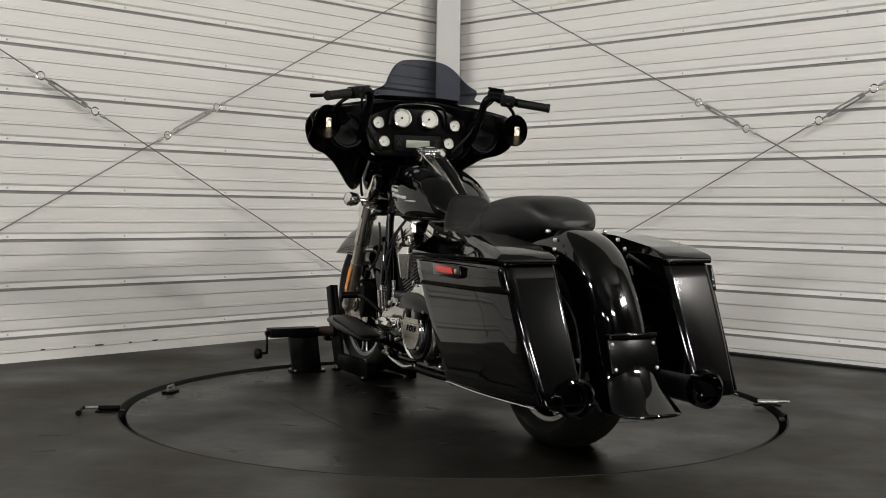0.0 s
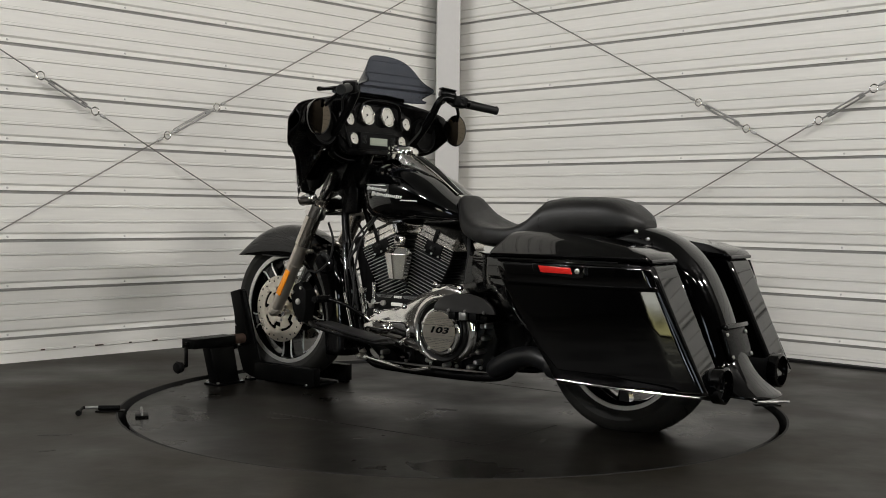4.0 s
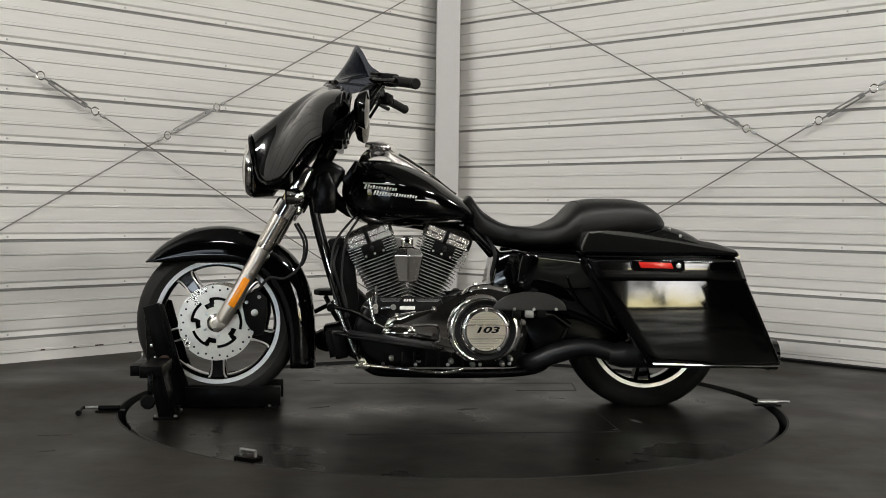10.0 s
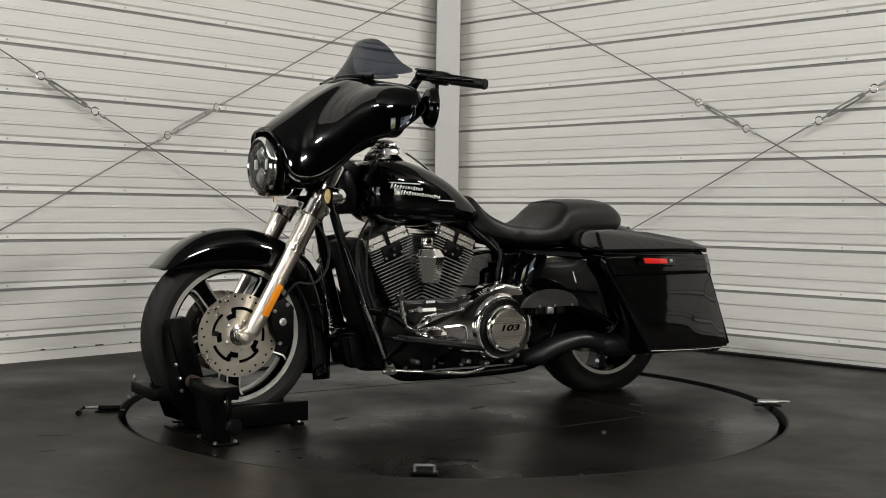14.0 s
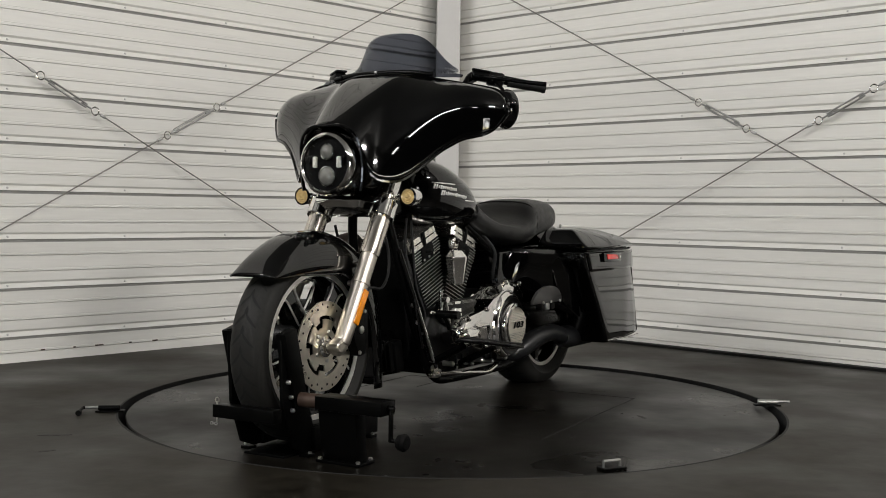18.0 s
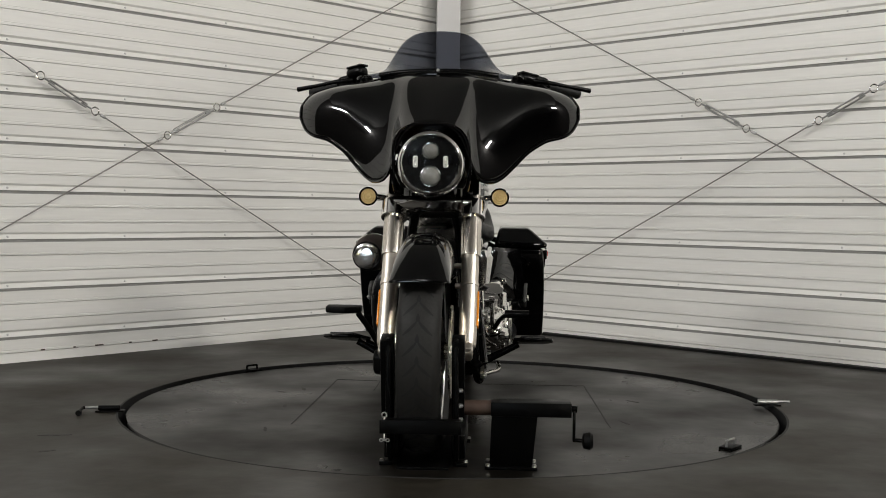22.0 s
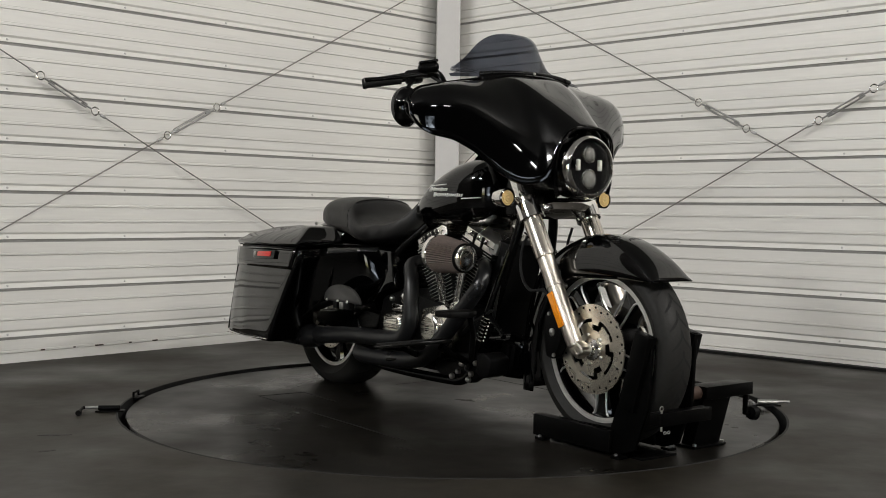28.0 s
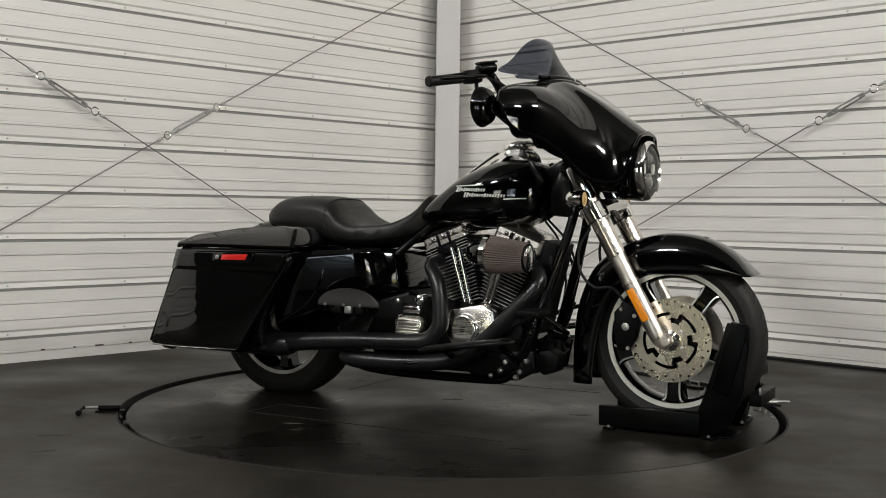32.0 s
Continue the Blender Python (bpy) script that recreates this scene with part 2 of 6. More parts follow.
def prism(bm, poly, lo, hi, plane="xz", bevel=0.004, seg=2, shrink=0.0):
    """A polygon in a plane pushed out along the third axis from lo to hi; shrink pulls in the far face."""
    def at(p, d):
        return {"xz": (p[0], d, p[1]), "xy": (p[0], p[1], d), "yz": (d, p[0], p[1])}[plane]
    c = Vector(poly[0]) * 0
    for p in poly:
        c += Vector(p) / len(poly)
    a = [bm.verts.new(at(p, lo)) for p in poly]
    b = [bm.verts.new(at(tuple(Vector(p) + (c - Vector(p)) * shrink), hi)) for p in poly]
    n = len(poly)
    faces = [bm.faces.new(a[::-1]), bm.faces.new(b)] + [bm.faces.new((a[i], a[(i + 1) % n], b[(i + 1) % n], b[i])) for i in range(n)]
    if bevel:
        edges = list({e for f in faces for e in f.edges})
        bmesh.ops.bevel(bm, geom=edges, offset=bevel, segments=seg, affect="EDGES", profile=0.5)
    return bm


def sheet(bm, rows):
    """A grid of points as a surface."""
    vs = [[bm.verts.new(p) for p in r] for r in rows]
    for a, b in zip(vs, vs[1:]):
        for i in range(len(a) - 1):
            bm.faces.new((a[i], a[i + 1], b[i + 1], b[i]))
    return bm


def thick(ob, t, offset=-1.0):
    md = ob.modifiers.new("thickness", "SOLIDIFY")
    md.thickness, md.offset = t, offset
    return ob


def mirror_y(bm):
    """Adds the mirror image over y = 0."""
    geo = bm.verts[:] + bm.edges[:] + bm.faces[:]
    made = bmesh.ops.duplicate(bm, geom=geo)["geom"]
    bmesh.ops.scale(bm, vec=(1, -1, 1), verts=[g for g in made if isinstance(g, bmesh.types.BMVert)])
    return bm


def B():
    return bmesh.new()


def lerp(x, xs, ys):
    return float(np.interp(x, xs, ys))


# ---------- the room ----------
RIB0, RIBD = 0.113, 0.2252


def panel_profile(z):
    """Heights and depths of one sheet-steel panel that stands over the joint at height z."""
    pts = [(0.0080, 0.001), (0.0300, -0.009), (0.0395, 0.0)]
    for c in (0.0825, 0.1565):
        pts += [(c + a, d) for a, d in ((0, 0.0), (0.0003, -0.013), (0.0029, -0.013), (0.0032, 0.0), (0.0130, 0.0005), (0.0150, -0.0012), (0.0165, 0.0))]
    pts += [(RIBD - 0.0070, 0.0)]
    pts = [(z + a, d) for a, d in pts if z + a < CEIL]
    if z < 0:
        pts = [(0.0, 0.0)] + [p for p in pts if p[0] > 0.004]
    return pts + [(pts[-1][0], -0.05), (pts[0][0], -0.05)]


def ribbed_wall(name, side, base, label, bolts):
    sgn = -1 if side == "L" else 1
    bm = B()
    loft(bm, [[on_wall(side, s, z, d) for z, d in ((0, -0.052), (CEIL, -0.052), (CEIL, -0.12), (0, -0.12))] for s in (0.0, sgn * PANEL)])
    ob = tagged(part(name, bm, WALL, smooth=20), label, "wall", kind="structure")
    z = base - RIBD
    while z < CEIL - 0.05:
        part("wall_panel", loft(B(), [[on_wall(side, s, h, d) for h, d in panel_profile(z)] for s in (0.0, sgn * PANEL)]), WALL, ob, smooth=20)
        if z > 0:
            # Added grey strip in each joint; its colour gives the groove's shade.
            shade_strip = ((-0.0068, -0.007), (-0.0005, -0.007), (0.0, -0.003), (0.0035, -0.003), (0.0040, -0.007), (0.0078, -0.007), (0.0078, -0.04), (-0.0068, -0.04))
            part("joint_shade_strip", loft(B(), [[on_wall(side, s, z + h, d) for h, d in shade_strip] for s in (sgn * 0.02, sgn * PANEL)]), JOINT_SHADE, ob)
        z += RIBD
    bm = B()
    for s in bolts:
        z = base
        while z < 2.3:
            p = on_wall(side, s, z + 0.019, -0.005)
            lathe(bm, p, -(OUT_L if side == "L" else OUT_R), [(0, 0.0055), (0.003, 0.0055), (0.0045, 0.003)], 8)
            z += RIBD
    part("wall_screw", bm, POST, ob, "small grey screw heads on the ribs")["kind"] = "stuff"
    return ob


ribbed_wall("wall_west", "L", RIB0, "white ribbed sheet-steel wall with horizontal ribs", [-0.487 - 0.598 * k for k in range(6)])
ribbed_wall("wall_east", "R", RIB0 - 0.011, "white ribbed sheet-steel wall with horizontal ribs", [-0.05 + 0.9 * k for k in range(1, 5)])

# rust marks along the lowest joint of the west wall
for s, ln in ((-2.71, 0.022), (-2.55, 0.012), (-2.42, 0.045), (-2.25, 0.016), (-2.11, 0.030)):
    bm = B()
    rbox(bm, on_wall("L", s, 0.050, 0.001), (ln, 0.003, 0.006), 0.001, Matrix((DIR_L, OUT_L, V(0, 0, 1))).transposed())
    part("rust_mark", bm, RUST, bpy.data.objects["wall_west"])

# dark rubber strip at the foot of the east wall
bm = B()
loft(bm, [[on_wall("R", s, z, d) for z, d in ((0.0, 0.002), (0.016, 0.002), (0.012, 0.025), (0.0, 0.03))] for s in (0.06, PANEL)])
tagged(part("baseboard", bm, MATT), "dark rubber strip along the foot of the wall", "baseboard", kind="structure")

# dark plain walls beyond the white panels
for name, side, sgn in (("wall_west_2", "L", -1), ("wall_east_2", "R", 1)):
    bm = B()
    loft(bm, [[on_wall(side, s, z, d) for z, d in ((0, -0.01), (CEIL, -0.01), (CEIL, -0.12), (0, -0.12))] for s in (sgn * (PANEL + 0.002), sgn * SIDE)])
    tagged(part(name, bm, BACK), "plain dark wall beyond the white panels", "wall", kind="structure")

# two closing walls behind the camera, floor, ceiling
for name, s0, e in (("wall_south", on_wall("L", -SIDE, 0), DIR_R), ("wall_north", on_wall("R", SIDE, 0), -DIR_L)):
    bm = B()
    o = -DIR_L if name == "wall_south" else DIR_R
    loft(bm, [[s0 + e * s + o * d + V(0, 0, z) for z, d in ((0, 0), (CEIL, 0), (CEIL, 0.12), (0, 0.12))] for s in (0.0, SIDE)])
    tagged(part(name, bm, BACK), "plain dark wall behind the camera", "wall", kind="structure")

bm = B()
quad = [on_wall("L", 0, 0, -0.12) + DIR_R * -0.12, on_wall("L", -SIDE - 0.12, 0, -0.12) - DIR_R * 0.12, on_wall("L", -SIDE - 0.12, 0) + DIR_R * (SIDE + 0.12), on_wall("R", SIDE + 0.12, 0, -0.12)]
loft(bm, [[q + V(0, 0, CEIL) for q in quad], [q + V(0, 0, CEIL + 0.1) for q in quad]])
tagged(part("ceiling", bm, CEILM), "grey flat ceiling", "ceiling", kind="structure")

# floor: one sheet with a round pit for the turntable
bm = B()
NF = 192
inner = [bm.verts.new((RING * math.cos(2 * math.pi * k / NF), RING * math.sin(2 * math.pi * k / NF), 0)) for k in range(NF)]


def to_edge(a):
    d = V(math.cos(a), math.sin(a), 0)
    best = 1e9
    for i in range(4):
        p, q = quad[i], quad[(i + 1) % 4]
        n = V(-(q - p).y, (q - p).x, 0)
        den = d.dot(n)
        if abs(den) > 1e-6:
            t = p.dot(n) / den
            if t > 0:
                best = min(best, t)
    return d * best


mid = [bm.verts.new((1.6 * math.cos(2 * math.pi * k / NF), 1.6 * math.sin(2 * math.pi * k / NF), 0)) for k in range(NF)]
outer = [bm.verts.new(to_edge(2 * math.pi * k / NF)) for k in range(NF)]
low = [bm.verts.new((v.co.x, v.co.y, -0.08)) for v in inner]
for k in range(NF):
    j = (k + 1) % NF
    bm.faces.new((inner[k], inner[j], mid[j], mid[k]))
    bm.faces.new((mid[k], mid[j], outer[j], outer[k]))
bmesh.ops.recalc_face_normals(bm, faces=bm.faces)
floor = tagged(part("floor", bm, FLOOR), "dark grey rubber-coated floor with a round pit", "floor", kind="structure")
bm = B()
lathe(bm, (0, 0, -0.09), (0, 0, 1), [(0, RING + 0.02), (0, RING - 0.001), (0.088, RING - 0.001), (0.088, RING + 0.02)], NF, closed=True)
tagged(part("pit_wall", bm, PIT), "black steel edge round the turntable pit", "edge", kind="structure")
bm = B()
lathe(bm, (0, 0, -0.12), (0, 0, 1), [(0, RING + 0.01), (0.03, RING + 0.01)], 64)
tagged(part("pit_floor", bm, PIT), "black bottom of the turntable pit", "floor", kind="structure")

bm = B()
lathe(bm, (0, 0, -0.02), (0, 0, 1), [(0, RING - 0.003), (0.0206, RING - 0.003), (0.0206, RING + 0.004), (0, RING + 0.004)], NF, closed=True)
tagged(part("pit_rim", bm, PIT), "thin black steel rim round the turntable", "rim", kind="structure")

# back wall behind the camera with three openings to the daylight outside
BACK_Y = -7.6
OPEN = [(-5.60, -4.10), (-2.95, -1.05), (3.05, 4.80)]
BOT, TOP = 0.05, 1.75
bm = B()
xs = [-7.4] + [x for pair in OPEN for x in pair] + [7.4]
for i, (x0, x1) in enumerate(zip(xs, xs[1:])):
    for z0, z1 in ([(0.0, CEIL)] if i % 2 == 0 else [(0.0, BOT), (TOP, CEIL)]):
        loft(bm, [[V(x, BACK_Y + d, z) for d, z in ((0, z0), (0, z1), (-0.15, z1), (-0.15, z0))] for x in (x0, x1)])
bmesh.ops.remove_doubles(bm, verts=bm.verts, dist=0.0005)
tagged(part("wall_back", bm, BACK), "plain dark wall with three openings to the yard", "wall", kind="structure")
for (x0, x1), view in zip(OPEN, (GRASS, HAZE, DAYLIGHT)):
    bm = B()
    for p, q in (((x0, BOT), (x1, BOT)), ((x1, BOT), (x1, TOP)), ((x1, TOP), (x0, TOP)), ((x0, TOP), (x0, BOT))):
        tube(bm, [V(p[0], BACK_Y + 0.01, p[1]), V(q[0], BACK_Y + 0.01, q[1])], 0.03, 8)
    tagged(part("window_frame", bm, POST), "grey steel frame round an opening to the yard", "window", kind="structure")
    bm = B()
    loft(bm, [[V(x, BACK_Y + d, z) for d, z in ((-0.30, BOT - 0.2), (-0.30, TOP + 0.2), (-0.34, TOP + 0.2), (-0.34, BOT - 0.2))] for x in (x0 - 0.2, x1 + 0.2)])
    tagged(part("backdrop", bm, view), "bright sky over sunlit grass outside", "backdrop", kind="structure")

# old stains on the floor, thin and uneven in outline
def blot(cx, cy, length, width, turn, seed, z=0.0):
    rng = random.Random(seed)
    n = 18
    pts = []
    for k in range(n):
        a = 2 * math.pi * k / n
        r = 0.65 + 0.5 * rng.random()
        x, y = length / 2 * r * math.cos(a), width / 2 * r * math.sin(a)
        pts.append(V(cx + x * math.cos(turn) - y * math.sin(turn), cy + x * math.sin(turn) + y * math.cos(turn), z))
    return loft(B(), [pts, [p + V(0, 0, 0.0008) for p in pts]])


for k, (x, y, ln, wd, turn) in enumerate(((-1.26, -0.715, 0.10, 0.03, 0.2), (-1.20, -0.95, 0.05, 0.02, 0.6), (-1.75, -0.35, 0.12, 0.03, 0.1), (1.62, -0.62, 0.16, 0.03, -0.3), (1.85, 0.1, 0.10, 0.03, 0.2))):
    part("floor_stain", blot(x, y, ln, wd, turn, k), STAIN, floor, "dark oil stain")

# corner post: steel column, its face towards the room
bm = B()
to_room = (-(OUT_L + OUT_R)).normalized()
across = V(to_room.y, -to_room.x, 0)
pc = V(-0.048, 2.70, 0)
loft(bm, [[pc + across * a + to_room * b + V(0, 0, z) for a, b in ((-0.068, 0), (-0.073, -0.005), (-0.073, -0.17), (0.073, -0.17), (0.073, -0.005), (0.068, 0))] for z in (0.0, CEIL)])
tagged(part("corner_post", bm, POST), "grey painted steel column in the corner of the walls", "column", kind="structure")


def brace(side, s0, z0, s1, z1, t0, t1, label):
    """A wire brace on a wall with a turnbuckle between t0 and t1."""
    z = lambda s: z0 + (z1 - z0) * (s - s0) / (s1 - s0)
    P = lambda s: on_wall(side, s, z(s), 0.05)
    th = thing("brace_cable", label, "cable", "wire braces on the walls")
    d = (P(s1) - P(s0)).normalized()
    n = OUT_L if side == "L" else OUT_R
    w = d.cross(n)
    for a, b in ((s0, t0), (t1, s1)):
        part("wire", tube(B(), [P(a), P(b)], 0.0033, 8), WIRE, th)
    A, C = P(t0), P(t1)
    ln = (C - A).length
    for q, k in ((A, 1), (C, -1)):
        bm = B()
        c0 = q + d * k * 0.022
        ring = [c0 + (d * math.cos(u) + w * math.sin(u)) * 0.019 for u in [2 * math.pi * i / 16 for i in range(17)]]
        tube(bm, ring, 0.0042, 8, 1)
        part("eye_ring", bm, CHROME, th, "bright steel eye ring")
        part("threaded_rod", tube(B(), [q + d * k * 0.04, q + d * k * 0.10], 0.0045, 8), GALV, th)
        bm = B()
        rbox(bm, q - d * k * 0.025, (0.03, 0.014, 0.010), 0.003, Matrix((d, w, n)).transposed())
        part("wire_clamp", bm, GALV, th)
    bm = B()
    for k in (-1, 1):
        tube(bm, [A + d * 0.075 + w * 0.003 * k, A + d * 0.087 + w * 0.0085 * k, C - d * 0.087 + w * 0.0085 * k, C - d * 0.075 + w * 0.003 * k], 0.0048, 8, 3)
    part("turnbuckle", bm, GALV, th, "galvanised turnbuckle frame")
    for a in (s0, s1):
        bm = B()
        rbox(bm, on_wall(side, a, z(a), 0.028), (0.06, 0.05, 0.05), 0.004, Matrix((d, w, n)).transposed())
        part("anchor", bm, GALV, th)
    return th


brace("L", -4.4, 2.195, -0.33, 0.060, -2.765, -2.452, "steel wire brace with turnbuckle sloping down to the post")
brace("L", -3.9, 0.083, -0.16, 2.145, -2.092, -1.757, "steel wire brace with turnbuckle rising to the post")
brace("R", 0.3, 2.147, 4.1, 0.128, 1.863, 2.179, "steel wire brace with turnbuckle sloping away from the post")
brace("R", 0.42, 0.095, 4.3, 2.08, 2.523, 2.828, "steel wire brace with turnbuckle rising away from the post")

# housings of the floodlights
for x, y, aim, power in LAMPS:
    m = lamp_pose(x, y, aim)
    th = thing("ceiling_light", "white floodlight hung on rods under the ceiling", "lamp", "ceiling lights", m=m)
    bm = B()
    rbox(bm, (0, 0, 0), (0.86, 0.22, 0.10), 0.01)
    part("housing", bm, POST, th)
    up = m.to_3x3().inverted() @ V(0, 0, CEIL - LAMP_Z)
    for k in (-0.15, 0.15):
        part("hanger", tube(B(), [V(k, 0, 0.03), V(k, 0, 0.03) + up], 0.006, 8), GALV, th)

# ---------- turntable ----------
disc = thing("turntable", "dark round steel turntable deck set in the floor", "turntable", m=pose(0, 0, DISC_Z))
bm = B()
lathe(bm, (0, 0, -0.05), (0, 0, 1), [(0, RING - 0.036), (0.046, RING - 0.028), (0.050, RING - 0.031)], 160)
part("deck", bm, DISCM, disc)


def hatch_line(p, q, w=0.004):
    """A thin dark joint line on the deck."""
    p, q = V(*p, 0), V(*q, 0)
    d = (q - p).normalized()
    n = V(-d.y, d.x, 0) * w / 2
    bm = B()
    loft(bm, [[p + n, p - n, p - n + V(0, 0, 0.0012), p + n + V(0, 0, 0.0012)], [q + n, q - n, q - n + V(0, 0, 0.0012), q + n + V(0, 0, 0.0012)]])
    part("joint", bm, STAIN, disc)


for p, q in (((-0.57, -0.52), (-0.55, -0.33)), ((-0.57, -0.52), (0.45, -0.53)), ((-0.55, -0.33), (-0.30, -0.33)), ((-0.52, 0.54), (0.40, 0.56)), ((-0.52, 0.54), (-0.52, 0.10))):
    hatch_line(p, q)

for k, (x, y, ln, wd, turn, mat) in enumerate(((-0.05, 0.10, 0.09, 0.03, 0.3, SCUFF), (-0.51, 0.50, 0.03, 0.012, 0.3, SCUFF), (0.50, 0.05, 0.08, 0.02, 0.5, STAIN), (-0.30, -0.62, 0.07, 0.02, 0.3, SCUFF), (-0.22, -0.70, 0.05, 0.012, 1.1, SCUFF), (0.10, -0.62, 0.06, 0.015, 0.1, STAIN), (0.55, -0.60, 0.09, 0.012, 0.2, STAIN), (-0.15, 0.70, 0.06, 0.02, 0.8, SCUFF), (0.30, 0.62, 0.08, 0.015, 0.4, STAIN), (-0.62, 0.35, 0.07, 0.02, 1.9, SCUFF))):
    part("scuff", blot(x, y, ln, wd, turn, 20 + k), mat, disc)

# ---------- motorcycle, x forwards, y to its left, z up from its tyres ----------
bike = thing("motorcycle", "gloss black touring motorcycle with batwing fairing and saddlebags on a turntable", "motorcycle")
FW, RW = V(0.885, 0, 0.331), V(-0.73, 0, 0.305)
FR, RR = 0.302, 0.305


def fork_at(u, y):
    """Point on a fork leg: u = 0 at the axle end, 1 at the upper clamp."""
    return V(0.868, y, 0.325) + (V(0.606, y, 0.80) - V(0.868, y, 0.325)) * u


def tyre_part(parent, c, R, hw, inner, label):
    pr = []
    for k in range(13):
        a = math.pi * k / 12
        pr.append((-hw * math.cos(a), R - (R - inner) * 0.62 + (R - inner) * 0.62 * math.sin(a) ** 0.75))
    pr = [(-hw * 0.72, inner)] + pr + [(hw * 0.72, inner)]
    bm = B()
    lathe(bm, c, (0, 1, 0), pr, 72, closed=True)
    return part("tyre", bm, TYRE, parent, label)


def make_wheel(name, c, R, hw, rim, label, brake):
    w = thing(name, label, "wheel")
    w.parent = bike
    w["category"] = ""
    del w["category"]
    ty = tyre_part(w, c, R, hw, rim - 0.012, "black tyre with chevron tread")
    # chevron grooves: near-black strips on the tyre, the grooves' shade put into the colour
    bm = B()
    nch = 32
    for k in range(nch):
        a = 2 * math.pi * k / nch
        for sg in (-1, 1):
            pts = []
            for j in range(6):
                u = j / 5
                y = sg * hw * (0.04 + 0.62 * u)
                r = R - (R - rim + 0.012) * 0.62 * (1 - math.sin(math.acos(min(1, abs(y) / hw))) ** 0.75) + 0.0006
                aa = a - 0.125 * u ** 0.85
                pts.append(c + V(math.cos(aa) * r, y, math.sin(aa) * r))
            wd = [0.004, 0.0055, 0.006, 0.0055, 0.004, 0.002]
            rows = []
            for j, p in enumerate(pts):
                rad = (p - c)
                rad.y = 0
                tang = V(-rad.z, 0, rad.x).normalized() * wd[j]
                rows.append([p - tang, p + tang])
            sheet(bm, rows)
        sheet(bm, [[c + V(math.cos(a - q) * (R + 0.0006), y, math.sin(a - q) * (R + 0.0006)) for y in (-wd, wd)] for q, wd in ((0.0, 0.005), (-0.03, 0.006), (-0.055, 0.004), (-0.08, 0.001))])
    part("tread_shade_strip", bm, GROOVE_SHADE, ty)["kind"] = "stuff"
    # rim
    bm = B()
    lathe(bm, c, (0, 1, 0), [(-hw * 0.70, rim - 0.004), (-hw * 0.70, rim - 0.026), (-hw * 0.5, rim - 0.034), (hw * 0.5, rim - 0.034), (hw * 0.70, rim - 0.026), (hw * 0.70, rim - 0.004), (0, rim - 0.014)], 72, closed=True)
    rm = part("rim", bm, GLOSS, w, "gloss black cast rim with machined edge")
    for sg in (-1, 1):
        bm = B()
        lathe(bm, c + V(0, sg * hw * 0.70, 0), (0, sg, 0), [(0.0, rim), (0.004, rim - 0.001), (0.003, rim - 0.023), (-0.004, rim - 0.026)], 72, closed=True)
        part("rim_edge", bm, RIMM, rm, "machined bare rim edge")
    # five wide spokes with machined edges
    for k in range(5):
        a = radians(-90 + 72 * k)
        d, t = V(math.cos(a), 0, math.sin(a)), V(-math.sin(a), 0, math.cos(a))
        bm = B()
        rings = []
        for r, hwid, hy in ((0.03, 0.030, 0.045), (0.09, 0.026, 0.040), (0.14, 0.022, 0.034), (rim - 0.03, 0.036, 0.036)):
            rings.append([c + d * r + t * hwid * s1 + V(0, hy * s2, 0) for s1, s2 in ((-1, -0.7), (-0.6, -1), (0.6, -1), (1, -0.7), (1, 0.7), (0.6, 1), (-0.6, 1), (-1, 0.7))])
        loft(bm, rings)
        sp = part("spoke", bm, GLOSS, w)
        for sg in (-1, 1) if name == "front_wheel" else ():
            for s1 in (-1, 1):
                bm = B()
                pts = [c + d * 0.085 + t * s1 * 0.024 + V(0, sg * 0.041, 0), c + d * 0.13 + t * s1 * 0.022 + V(0, sg * 0.037, 0), c + d * (rim - 0.045) + t * s1 * 0.024 + V(0, sg * 0.037, 0), c + d * (rim - 0.026) + t * s1 * 0.040 + V(0, sg * 0.038, 0)]
                tube(bm, pts, 0.0036, 6, 4)
                part("machined_edge", bm, RIMM, sp)
    bm = B()
    lathe(bm, c, (0, 1, 0), [(-0.085, 0.022), (-0.08, 0.028), (-0.05, 0.030), (-0.045, 0.045), (0.045, 0.045), (0.05, 0.030), (0.08, 0.028), (0.085, 0.022)], 32)
    part("hub", bm, ALU, w)
    part("hub_shell", lathe(B(), c, (0, 1, 0), [(-0.058, 0.060), (-0.050, 0.104), (0.050, 0.104), (0.058, 0.060)], 48), SATIN, w, "black cast hub shell")
    for sg in brake:
        y = sg * (0.078)
        dk = B()
        lathe(dk, c + V(0, y, 0), (0, 1, 0), [(-0.0025, 0.140), (0.0025, 0.140), (0.0025, 0.098), (-0.0025, 0.098)], 72, closed=True)
        dsk = part("brake_disc", dk, DISKM, w, "drilled steel brake disc")
        # Holes are black discs laid on the face; their dark inside is colour only.
        for k in range(30):
            a = 2 * math.pi * k / 30
            rr = 0.131 if k % 2 else 0.121
            p = c + V(math.cos(a) * rr, y + sg * 0.0026, math.sin(a) * rr)
            part("hole_dark_disc", lathe(B(), p, (0, sg, 0), [(0, 0.0040), (0.0004, 0.0040)], 8), INK, dsk)
        # carrier plate pierced by five hooked slots
        bm = B()
        na, radii = 180, [0.030 + 0.0036 * j for j in range(20)]

        def pierced(k, j):
            th = (math.degrees(2 * math.pi * (k + 0.5) / na) * sg) % 72
            r = radii[j] + 0.0018
            turn = th - 72 if th > 45 else th
            return (2 < th < 52 and 0.084 < r < 0.096) or (-18 < turn < 10 and 0.060 < r < 0.076) or (0 < turn < 12 and 0.068 < r < 0.09)

